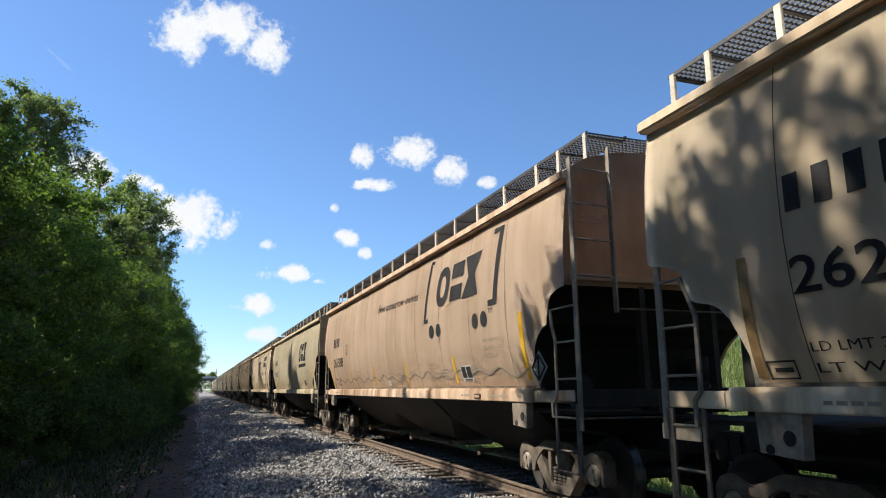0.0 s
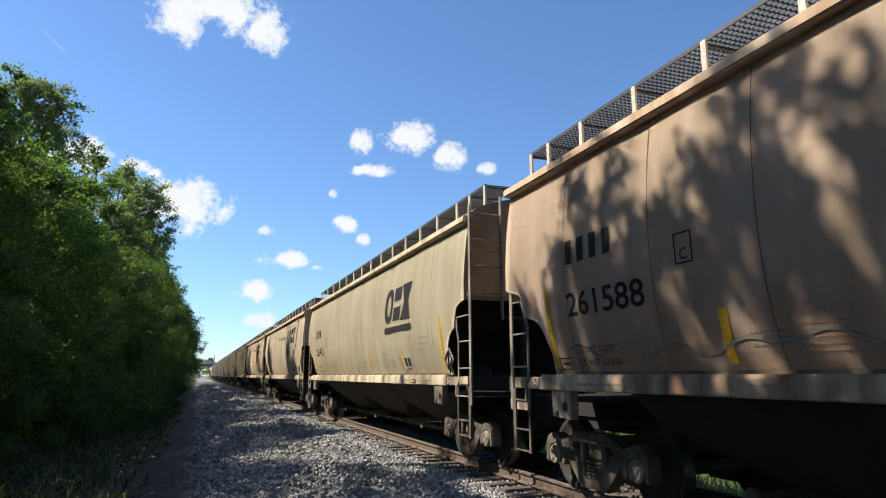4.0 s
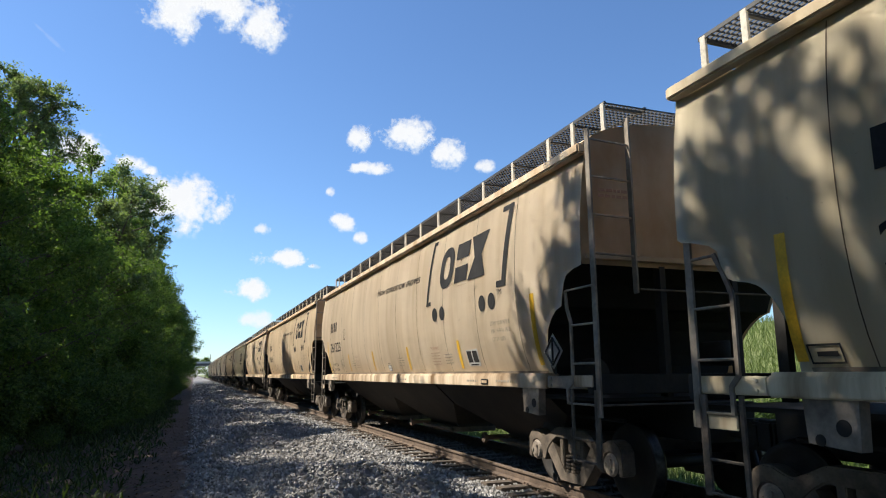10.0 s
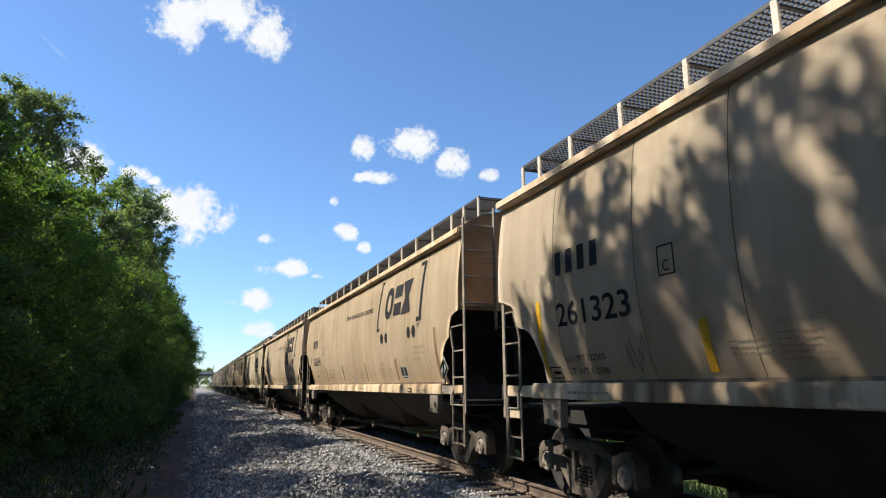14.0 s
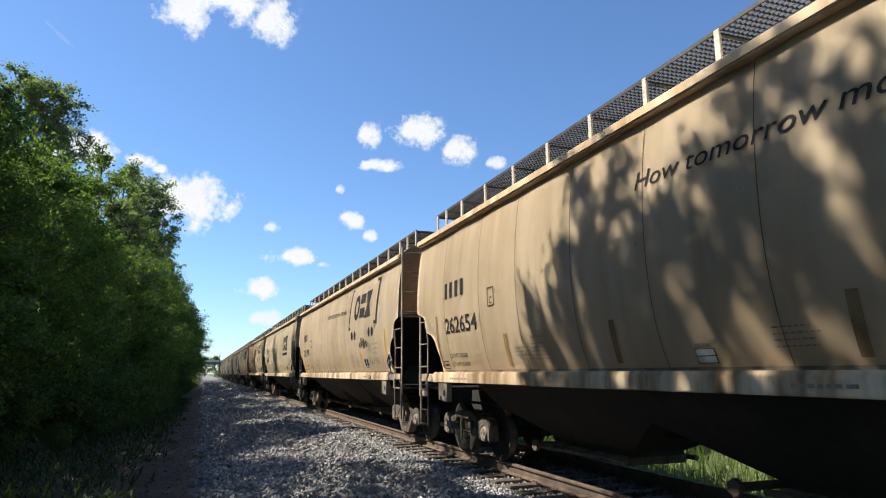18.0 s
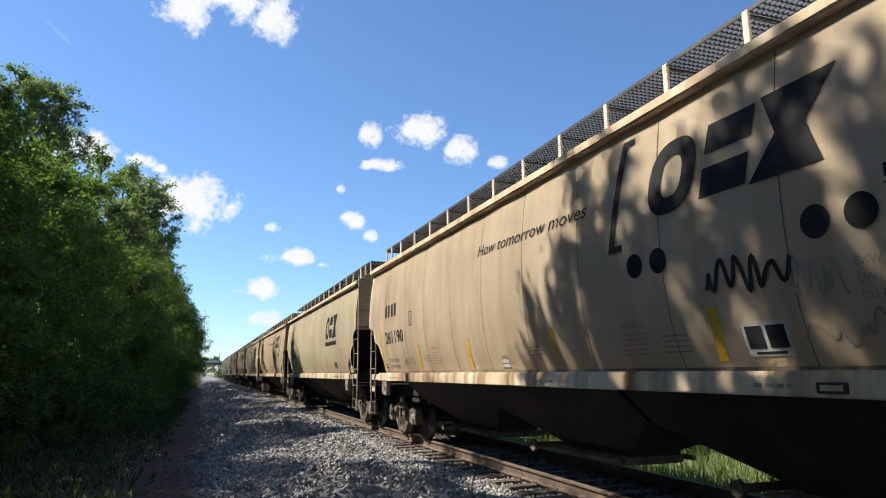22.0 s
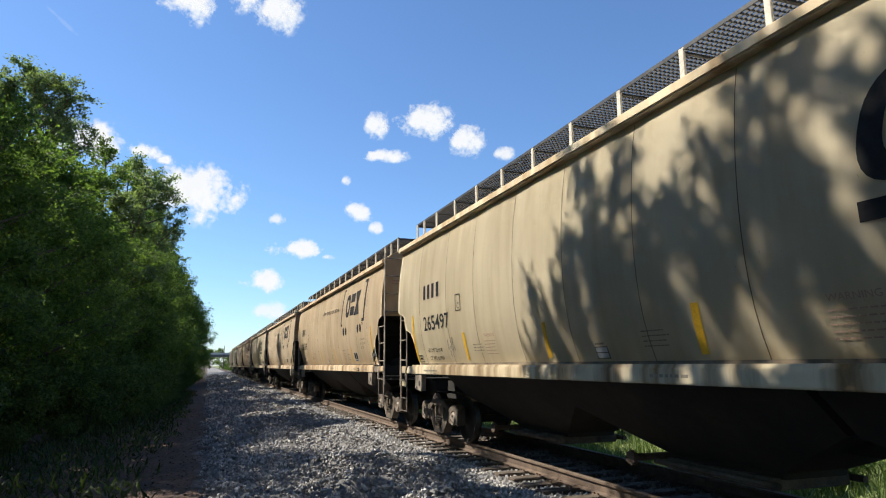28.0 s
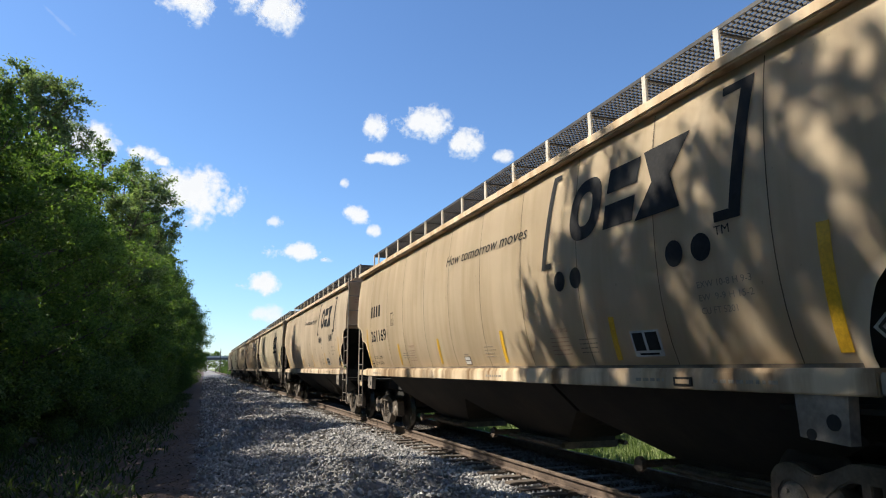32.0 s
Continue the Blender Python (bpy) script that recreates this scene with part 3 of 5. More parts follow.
def build_car(kind):
    """A three-bay covered hopper; kind 'bracket' or 'bar' after the emblem on its side."""
    car = new("hopper_car")
    for sign in (-1, 1):
        part("side_sheet", side_sheet(sign), PAINT, car, "curved weathered steel side")
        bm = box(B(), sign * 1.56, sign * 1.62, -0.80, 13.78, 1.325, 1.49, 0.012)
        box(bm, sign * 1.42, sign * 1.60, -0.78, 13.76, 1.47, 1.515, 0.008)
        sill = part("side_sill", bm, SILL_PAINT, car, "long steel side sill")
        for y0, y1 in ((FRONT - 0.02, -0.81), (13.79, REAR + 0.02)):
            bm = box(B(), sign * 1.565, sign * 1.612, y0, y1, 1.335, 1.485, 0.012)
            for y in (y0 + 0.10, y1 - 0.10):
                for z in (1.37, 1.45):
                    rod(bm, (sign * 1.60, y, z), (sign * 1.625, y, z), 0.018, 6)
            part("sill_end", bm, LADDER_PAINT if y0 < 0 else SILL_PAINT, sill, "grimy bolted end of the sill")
        bm = box(B(), sign * 1.545, sign * 1.665, FRONT - 0.03, REAR + 0.03, 4.065, 4.185, 0.02)
        box(bm, sign * 1.48, sign * 1.60, FRONT - 0.03, REAR + 0.03, 4.16, 4.20, 0.008)
        part("roof_rail", bm, END_PAINT, car, "steel eave rail")
        for y in SEAMS:
            m = strip(B(), y - 0.0052, y + 0.0052, 1.54, 4.03, n=12, proud=0.002)
            if sign > 0:
                break
            part("weld_seam", m, SEAM_DIRT, car, "dark weld line")
    # roof
    bm, rows = B(), []
    for x, z in ((-1.60, 4.19), (-1.42, 4.32), (-1.22, 4.42), (-0.8, 4.53), (0, 4.60), (0.8, 4.53), (1.22, 4.42), (1.42, 4.32), (1.60, 4.19)):
        rows.append([bm.verts.new((x, y, z)) for y in (FRONT, 3, 8, REAR)])
    for a, b in zip(rows, rows[1:]):
        for i in range(3):
            bm.faces.new((a[i], b[i], b[i + 1], a[i + 1]))
    bmesh.ops.recalc_face_normals(bm, faces=bm.faces)
    part("roof", bm, PAINT, car, "arched steel roof", smooth=True)
    part("hatch_trough", box(B(), -0.32, 0.32, FRONT + 0.9, REAR - 0.9, 4.56, 4.70, 0.03), PAINT, car, "long loading hatch cover")
    # ends
    for y, s in ((FRONT, -1), (REAR, 1)):
        bm = B()
        pts = [(-1.66, 2.74), (1.66, 2.74), (1.655, 3.2), (1.62, 3.6), (1.58, 3.9), (1.55, 4.19), (1.42, 4.31), (1.22, 4.41), (0.8, 4.52), (0, 4.59),
               (-0.8, 4.52), (-1.22, 4.41), (-1.42, 4.31), (-1.55, 4.19), (-1.58, 3.9), (-1.62, 3.6), (-1.655, 3.2)]
        f = bm.faces.new([bm.verts.new((x, y, z)) for x, z in pts])
        bmesh.ops.solidify(bm, geom=[f], thickness=0.02 * s)
        part("end_sheet", bm, END_PAINT, car, "flat upper end sheet")
        if s < 0:
            bm, rng = B(), random.Random(2)
            for z in (3.62, 3.55):
                u = -1.40
                while u < -1.0:
                    w = rng.uniform(0.03, 0.09)
                    box(bm, u, u + w, y - 0.0235, y - 0.021, z, z + 0.035)
                    u += w + 0.02
            part("end_print", bm, RED_PAINT, car, "faded two-line stencil on the end")
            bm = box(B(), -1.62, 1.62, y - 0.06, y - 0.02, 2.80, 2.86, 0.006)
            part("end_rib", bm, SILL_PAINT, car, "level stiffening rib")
        bm, prev = B(), None
        cut = FRONT_CUT if s < 0 else REAR_CUT
        line = [(y, 2.80)] + [(a - s * 0.03, z) for z, a in reversed(cut[:-2])] + [(cut[0][1] - s * 0.45, 1.46)]
        for yy, zz in line:
            hx = side_x(max(zz, 1.5)) - (0.025 if zz > 1.6 else 0.06)
            row = (bm.verts.new((-hx, yy, zz)), bm.verts.new((hx, yy, zz)))
            if prev:
                bm.faces.new((prev[0], prev[1], row[1], row[0]))
            prev = row
        bmesh.ops.solidify(bm, geom=bm.faces[:], thickness=0.01)
        # The slope sheet's near-black stands for the shade in the end recess.
        part("slope_sheet", bm, GRIME_SHADE, car, "sloping end floor sheet in shade-dark colour")
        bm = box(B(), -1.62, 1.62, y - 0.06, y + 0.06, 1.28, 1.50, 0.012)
        part("end_sill", bm, GRIME_SHADE, car)
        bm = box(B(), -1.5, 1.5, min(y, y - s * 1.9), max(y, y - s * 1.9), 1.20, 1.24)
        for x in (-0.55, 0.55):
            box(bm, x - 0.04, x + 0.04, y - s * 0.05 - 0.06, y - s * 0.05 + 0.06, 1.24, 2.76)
        part("end_platform", bm, GRIME_SHADE, car, "dark end platform with upright posts")
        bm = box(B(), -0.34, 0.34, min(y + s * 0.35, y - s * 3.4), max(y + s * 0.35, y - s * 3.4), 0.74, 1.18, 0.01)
        part("centre_sill", bm, GRIME_SHADE, car)
        bm = rod(B(), (0, y + s * 0.3, 0.86), (0, y + s * 0.62, 0.86), 0.08, 8)
        box(bm, -0.15, 0.13, y + s * 0.58, y + s * 0.80, 0.70, 1.02, 0.03)
        box(bm, 0.02 * s, 0.16 * s, y + s * 0.74, y + s * 0.86, 0.72, 1.0, 0.03)
        part("coupler", bm, DARK_STEEL, car, "cast steel knuckle coupler")
        hose = B()
        pts = [(s * 0.3 * k / 5 + 0.25, y + s * (0.35 + 0.09 * k), 0.80 - 0.32 * math.sin(math.pi * k / 6)) for k in range(6)]
        for a, b in zip(pts, pts[1:]):
            rod(hose, a, b, 0.022, 6)
        part("air_hose", hose, DARK_STEEL, car, "black rubber brake hose")
    # brake gear on the front platform
    bm = rod(B(), (-0.95, -0.9, 1.50), (-0.95, 0.0, 1.50), 0.2, 14)
    part("air_reservoir", bm, GRIME_SHADE, car, "round brake air tank", smooth=True)
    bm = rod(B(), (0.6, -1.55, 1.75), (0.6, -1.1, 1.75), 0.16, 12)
    part("brake_cylinder", bm, GRIME_SHADE, car, "dark brake cylinder", smooth=True)
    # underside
    part("centre_sill", box(B(), -0.34, 0.34, FRONT + 3.45, REAR - 3.45, 0.72, 1.18), GRIME_SHADE, car)
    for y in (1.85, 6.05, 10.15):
        bay = part("hopper_bay", hopper_bay(y, 2.05, 0.85), BAY_DIRT_SHADE, car, "dirty funnel-shaped hopper bay in shade-dark paint")
        bm = box(B(), -0.50, 0.50, y - 0.80, y + 0.82, 0.29, 0.41, 0.015)
        for x in (-0.56, 0.56):
            rod(bm, (x, y - 0.92, 0.36), (x, y + 0.92, 0.36), 0.035, 8)
        part("outlet_gate", bm, TRUCK_STEEL, bay, "rusty sliding outlet gate")
        bm = rod(B(), (-0.80, y + 1.02, 0.40), (0.80, y + 1.02, 0.40), 0.045, 8)
        rod(bm, (-0.86, y + 1.02, 0.40), (-0.80, y + 1.02, 0.40), 0.09, 6)
        part("gate_shaft", bm, RUST, bay, "rust-red capstan shaft")
    part("brake_pipe", rod(B(), (-0.9, FRONT + 0.4, 0.95), (-0.9, REAR - 0.4, 0.95), 0.025, 6), GRIME_SHADE, car)
    # jacking pads under the sill
    for y in (-0.34, 13.28):
        for sign in (-1, 1):
            bm = prism(B(), [(y - 0.22, 1.33), (y + 0.22, 1.33), (y + 0.20, 1.02), (y - 0.20, 0.99)], sign * 1.60, sign * 1.50)
            pad = part("jacking_pad", bm, LADDER_PAINT, car, "steel jacking plate below the sill")
            # No openings: dark discs paint the shade inside the pad's holes.
            for a, b, r in ((y - 0.09, 1.14, 0.058), (y + 0.10, 1.045, 0.042)):
                part("hole", rod(B(), (sign * 1.595, a, b), (sign * 1.604, a, b), r, 14), GRIME_SHADE, pad)
    # trucks
    for y in (-0.45, 13.45):
        part("truck_bolster", box(B(), -1.05, 1.05, y - 0.17, y + 0.17, 0.46, 0.74, 0.03), TRUCK_STEEL, car, "dusty cast truck bolster")
        for sign in (-1, 1):
            fr = part("truck_side_frame", side_frame(), TRUCK_STEEL, car, "dusty cast steel truck side frame", pose(sign * 1.02, y, 0))
            part("spring_pack", spring_pack(), TRUCK_STEEL, fr, "coil spring nest", pose(sign * 0.02, 0, 0))
        for s in (-1, 1):
            bm = box(B(), -0.95, 0.95, y + s * 0.36, y + s * 0.44, 0.40, 0.52, 0.01)
            part("brake_beam", bm, DARK_STEEL, car)
    for y in (-1.34, 0.44, 12.56, 14.34):
        axle_set(car, y)
    # ladders: side and end of the front corner, side of the rear corner
    q = 1.62
    ladder("side_ladder", car,
           [[(-q, -1.95, 4.30), (-q, -1.95, 1.05)], [(-q, -1.33, 2.47), (-q, -1.36, 2.26), (-q, -1.43, 2.10), (-q, -1.43, 1.42), (-q, -1.31, 1.34), (-q, -1.31, 1.17)]],
           [((-q, -1.95, z), (-q, a, z)) for z, a in ((2.48, -1.33), (2.06, -1.43), (1.62, -1.43), (1.17, -1.31))])
    ladder("sill_step", car, [[(-q, -1.90, 1.32), (-q, -1.90, 0.53)], [(-q, -1.40, 1.32), (-q, -1.40, 0.53)]],
           [((-q, -1.90, z), (-q, -1.40, z)) for z in (0.79, 0.55)], TRUCK_STEEL)
    ladder("end_ladder", car, [[(-1.02, FRONT - 0.12, 4.52), (-1.02, FRONT - 0.12, 2.42)]],
           [((-q, -1.95, z), (-1.02, FRONT - 0.12, z)) for z in (4.19, 3.74, 3.29, 2.84)])
    part("handrail", rod(B(), (-q, -1.95, 1.17), (0.3, -1.95, 1.17), 0.012, 6), TRUCK_STEEL, car)
    part("handrail", rod(B(), (-1.0, -1.95, 2.45), (1.5, -1.95, 2.45), 0.012, 6), TRUCK_STEEL, car)
    ladder("side_ladder", car, [[(-q, 14.53, 2.76), (-q, 14.54, 1.06)], [(-q, 14.22, 2.50), (-q, 14.13, 2.33), (-q, 14.05, 2.14), (-q, 14.06, 1.48), (-q, 14.14, 1.40), (-q, 14.14, 1.18)]],
           [((-q, 14.54, z), (-q, b, z)) for z, b in ((2.50, 14.22), (2.06, 14.05), (1.62, 14.06), (1.18, 14.14))])
    ladder("sill_step", car, [[(-q, 14.48, 1.32), (-q, 14.48, 0.52)], [(-q, 14.05, 1.32), (-q, 14.05, 0.52)]],
           [((-q, 14.48, z), (-q, 14.05, z)) for z in (0.80, 0.53)], TRUCK_STEEL)
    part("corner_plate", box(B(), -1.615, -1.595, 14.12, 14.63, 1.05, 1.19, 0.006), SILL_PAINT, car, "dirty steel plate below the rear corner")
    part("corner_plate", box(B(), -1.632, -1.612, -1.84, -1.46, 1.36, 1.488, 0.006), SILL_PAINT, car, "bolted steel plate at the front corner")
    # running boards on the roof
    for sign in (-1, 1):
        a, b = sorted((sign * 0.64, sign * 1.22))
        posts = [-1.72, -1.03, -0.39] + [0.73 + 1.13 * i for i in range(12)] + [14.02, 14.54]
        bm = grating_board(a, b, FRONT, REAR, 4.75)
        for y in posts:
            box(bm, sign * 1.20, sign * 0.64, y - 0.02, y + 0.02, 4.712, 4.735)
        board = part("running_board", bm, GRATING, car, "open steel grating walkway")
        for y in posts:
            bm = box(B(), sign * 1.205, sign * 1.235, y - 0.038, y + 0.038, 4.40, 4.77, 0.004)
            box(bm, sign * 1.19, sign * 1.235, y - 0.05, y + 0.05, 4.40, 4.43)
            part("board_bracket", bm, POST_PAINT, board, "upright walkway bracket")
    for y0, y1 in ((FRONT, FRONT + 0.55), (REAR - 0.55, REAR)):
        part("cross_board", grating_board(-0.62, 0.62, y0, y1, 4.75), GRATING, car, "grating crosswalk over the end")
    # painted marks
    shift = 0.07 if kind == "bar" else 0.0
    y_stripes = [10.56, 7.86, 5.02, 2.18] if kind == "bracket" else [10.66, 7.77, 4.90, 1.94]
    for y in y_stripes:
        part("reflector", strip(B(), y - 0.05, y + 0.05, 1.60, 2.06, -0.03), YELLOW, car, "upright yellow reflector strip")
    part("reflector", strip(B(), -0.57, -0.46, 1.62, 2.54, -0.05), YELLOW, car, "long yellow reflector strip")
    part("reflector", strip(B(), 13.43 + shift, 13.53 + shift, 1.59, 2.54, -0.06), YELLOW, car, "long yellow reflector strip")
    bm = B()
    y0, z0 = -1.07, 1.775
    vs = [bm.verts.new((-1.66, y0 + a, z0 + b)) for a, b in ((0.225, 0), (0, 0.22), (-0.225, 0), (0, -0.22))]
    bmesh.ops.solidify(bm, geom=[bm.faces.new(vs)], thickness=0.008)
    board = part("placard_board", bm, WHITE, car, "white diamond placard holder")
    bm = B()
    for (a, b), (c, d) in (((0.17, 0), (0, 0.165)), ((0, 0.165), (-0.17, 0)), ((-0.17, 0), (0, -0.165)), ((0, -0.165), (0.17, 0)), ((0, 0.13), (0, -0.13))):
        rod(bm, (-1.672, y0 + a, z0 + b), (-1.672, y0 + c, z0 + d), 0.012, 6)
    box(bm, -1.64, -1.63, y0 - 0.02, y0 + 0.02, 1.5, 1.62)
    part("placard_frame", bm, DARK_STEEL, board, "dark frame lines")
    plate = part("tracking_label", strip(B(), 1.43, 1.88, 1.63, 1.89, n=2, proud=0.004), WHITE, car, "white-edged black consolidated stencil panel")
    bm = strip(B(), 1.68, 1.85, 1.69, 1.87, n=2, proud=0.007)
    strip(bm, 1.46, 1.64, 1.69, 1.87, n=2, proud=0.007)
    strip(bm, 1.50, 1.80, 1.645, 1.665, n=1, proud=0.007)
    part("stencil_block", bm, BLACK_PAINT, plate)
    tag = part("tag_label", strip(B(), 6.41, 6.67, 1.577, 1.713, n=1), SEAM_DIRT, car, "small dark-edged label")
    for z in (1.586, 1.65):
        part("tag_face", strip(B(), 6.425, 6.655, z, z + 0.054, n=1, proud=0.006), WHITE, tag, "grey-white printed field")
    part("small_print", bars(6.64, 1.735, 1, 0.22, 0.022, 0.05, 11), GREY_PAINT, car, "faded block of small print")
    frame_lines = B()
    ahead = 0.14 if kind == "bar" else 0.0
    for a, b, c, d in ((10.76, 11.00, 2.50, 2.515), (10.76, 11.00, 2.775, 2.79), (10.76, 10.778, 2.50, 2.79), (10.982, 11.00, 2.50, 2.79)):
        strip(frame_lines, a - ahead, b - ahead, c - 0.4 * ahead, d - 0.4 * ahead, n=2)
    part("plate_box", frame_lines, BLACK_PAINT, car, "black outlined clearance plate box")
    lettering("plate_letter", "C", 10.93 - ahead, 2.54 - 0.4 * ahead, 0.11, 0, BLACK_PAINT, car)
    bm = B()
    for a, b, c, d in ((13.13, 13.41, 1.57, 1.585), (13.13, 13.41, 1.70, 1.715), (13.13, 13.145, 1.585, 1.70), (13.395, 13.41, 1.585, 1.70), (13.17, 13.34, 1.625, 1.66)):
        strip(bm, a + shift, b + shift, c, d, n=1)
    part("repair_box", bm, BLACK_PAINT, car, "small black outlined stencil box")
    # Brown band just above the sill, along nearly the whole side.
    bm = B()
    for k in range(47):
        strip(bm, -0.6 + 0.3 * k, -0.3 + 0.3 * k, 1.505, 1.547, n=1, proud=0.006)
    part("grime_band", bm, LADDER_PAINT, car, "dark brown band along the foot of the side")
    for y, wide, seed in ((0.68, 0.66, 3), (1.77, 0.46, 6), (5.57, 0.55, 4), (12.85, 0.8, 5)):
        rng, bm, u = random.Random(seed), B(), 0.0
        while u < wide:
            w = rng.uniform(0.03, 0.10)
            box(bm, -1.6225, -1.619, y - u - w, y - u, 1.39, 1.42)
            u += w + 0.03
        part("sill_print", bm, GREY_PAINT, car, "faded small print on the sill")
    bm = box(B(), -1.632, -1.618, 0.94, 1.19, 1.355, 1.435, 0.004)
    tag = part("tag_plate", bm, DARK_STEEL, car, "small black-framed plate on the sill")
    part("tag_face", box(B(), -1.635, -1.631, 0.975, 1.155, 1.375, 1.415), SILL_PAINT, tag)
    for i, (y, rows, mat) in enumerate(((9.8, 5, RED_PAINT), (5.75, 4, GREY_PAINT), (3.55, 5, RED_PAINT), (2.9, 4, GREY_PAINT), (10.3, 3, GREY_PAINT))):
        part("small_print", bars(y, 1.88 if mat is RED_PAINT else 1.84, rows, 0.46, 0.012, 0.05, i), mat, car, "faded block of small print")
    for y in (9.78, 3.53):
        lettering("warning_word", "WARNING", y, 1.95, 0.055, 0.42, RED_PAINT, car)
    for i, line in enumerate(("EXW 10-8 H 9-3", "EW  9-9 H 15-2", "CU FT 5201")):
        lettering("dimension_print", line, 0.76, 2.21 - 0.115 * i, 0.06, 0.62 if i < 2 else 0.42, GREY_PAINT, car)
    if kind == "bracket":
        bm = strip(B(), 3.46, 3.56, 2.75, 3.93, -0.27, 10)
        strip(bm, 3.31, 3.50, 2.75, 2.82, n=1)
        strip(bm, 3.10, 3.22, 3.86, 3.93, n=1)
        part("emblem_bracket", bm, BLACK_PAINT, car, "tall black painted bracket")
        bm = strip(B(), 0.17, 0.30, 2.74, 3.92, -0.20, 10)
        strip(bm, 0.20, 0.46, 2.74, 2.83, n=1)
        strip(bm, 0.03, 0.32, 3.84, 3.92, n=1)
        part("emblem_bracket", bm, BLACK_PAINT, car, "tall black painted bracket")
        for y in (3.13, 2.77, 1.01, 0.65):
            part("emblem_dot", ring(B(), y, 2.565, 0.125, 0.125, 0), BLACK_PAINT, car)
        part("emblem", logo_marks(B(), 2.84, 2.99, 2.04, 0.69, 0.22), BLACK_PAINT, car, "large black leaning emblem")
        lettering("trade_mark", "TM", 0.47, 2.63, 0.085, 0.17, BLACK_PAINT, car)
        lettering("slogan", "How tomorrow moves", 7.24, 3.34, 0.19, 3.26, BLACK_PAINT, car, "black italic slogan", 0.25, 0.02)
    else:
        bm = logo_marks(B(), 3.10, 2.68, 1.98, 0.76, 0.22)
        strip(bm, 1.14, 3.16, 2.44, 2.58, n=1)
        part("emblem", bm, BLACK_PAINT, car, "large black underlined emblem")
    return car


def number_car(car, digits, load, weight, back):
    """The reporting mark as four plain blocks, the running number and the weights."""
    bm = B()
    for k in range(4):
        strip(bm, 12.79 - back - 0.262 * k, 12.93 - back - 0.262 * k, 2.80, 3.085, n=4)
    part("reporting_mark", bm, BLACK_PAINT, car, "black block reporting mark")
    if digits:
        lettering("running_number", digits, 12.97 - back, 2.19, 0.285, 0.243 * len(digits), BLACK_PAINT, car, "black running number")
    for i, line in enumerate((load, weight)):
        if line:
            lettering("weight_print", line, 12.95 - back, 1.765 - 0.15 * i, 0.075, 0.84, BLACK_PAINT, car)


def scrawl(car, points, width, label):
    """A sprayed line over the side."""
    bm, prev = B(), None
    for i, (y, z) in enumerate(points):
        y1, z1 = points[min(i + 1, len(points) - 1)]
        y0, z0 = points[max(i - 1, 0)]
        d = Vector((y1 - y0, z1 - z0)).normalized() * width / 2
        row = (bm.verts.new(on_side(y - d.y, z + d.x, 0.005)), bm.verts.new(on_side(y + d.y, z - d.x, 0.005)))
        if prev:
            bm.faces.new((prev[0], prev[1], row[1], row[0]))
        prev = row
    part("spray_line", bm, GREY_PAINT if width < 0.03 else BLACK_PAINT, car, label)


def graffiti():
    rng = random.Random(6)
    scrawl(TRAIN[1], [(13.1 - 0.12 * k, 1.76 + 0.05 * math.sin(k * 0.9) + 0.05 * math.sin(k * 0.37 + 1) * math.cos(k * 0.11)) for k in range(115)], 0.028, "thin dark sprayed wavy line")
    def scribble(car, y0, z0, w, h, n, thick):
        """Letters of a spray can: quick strokes up and down."""
        knots = [(y0 - w * (k + rng.uniform(-0.55, 0.55)) / n, z0 + h * (rng.uniform(0.55, 1.0) if k % 2 else rng.uniform(0.0, 0.4))) for k in range(n + 1)]
        pts = []
        for (a, b), (c, d) in zip(knots, knots[1:]):
            bend = rng.uniform(-0.25, 0.25) * w / n
            pts += [(a + (c - a) * f + bend * math.sin(math.pi * f), b + (d - b) * (0.5 - 0.5 * math.cos(math.pi * f))) for f in (0.0, 0.17, 0.34, 0.5, 0.67, 0.84)]
        scrawl(car, pts + [knots[-1]], thick, "sprayed scribble")
    scribble(TRAIN[5], 2.20, 2.08, 0.90, 0.40, 11, 0.042)
    scribble(TRAIN[5], 1.30, 2.02, 0.45, 0.30, 8, 0.022)
    scribble(TRAIN[5], 1.25, 1.68, 1.0, 0.24, 12, 0.02)
    scribble(TRAIN[5], 11.75, 1.62, 0.85, 0.26, 13, 0.016)
    scribble(TRAIN[3], 11.75, 1.60, 0.42, 0.42, 9, 0.016)
    scribble(TRAIN[6], 11.55, 1.62, 0.42, 0.40, 9, 0.018)


CARS = [  # kind, tint, number, load limit, light weight
    ("bracket", (0.67, 0.56, 0.42), "2621", "LD LMT 2223", "LT WT 6"), ("bracket", (0.66, 0.50, 0.38), "261588", "LD LMT 222700", "LT WT 63300"),
    ("bar", (0.63, 0.555, 0.41), "265433", "LD LMT 222500", "LT WT 63500"), ("bracket", (0.70, 0.58, 0.44), "261323", "LD LMT 222500", "LT WT 62500"),
    ("bracket", (0.71, 0.57, 0.40), "262654", "LD LMT 222600", "LT WT 63400"), ("bracket", (0.71, 0.58, 0.43), "261190", "LD LMT 223000", "LT WT 63000"),
    ("bar", (0.68, 0.595, 0.435), "265497", "LD LMT 224100", "LT WT 61900"), ("bracket", (0.67, 0.54, 0.38), "261169", "LD LMT 223000", "LT WT 63000"),
    ("bracket", (0.70, 0.58, 0.44), "", "", ""), ("bar", (0.62, 0.54, 0.41), "", "", ""), ("bracket", (0.63, 0.50, 0.37), "", "", ""),
    ("bracket", (0.70, 0.58, 0.44), "", "", ""), ("bar", (0.59, 0.52, 0.38), "", "", ""), ("bracket", (0.66, 0.55, 0.41), "", "", ""),
]
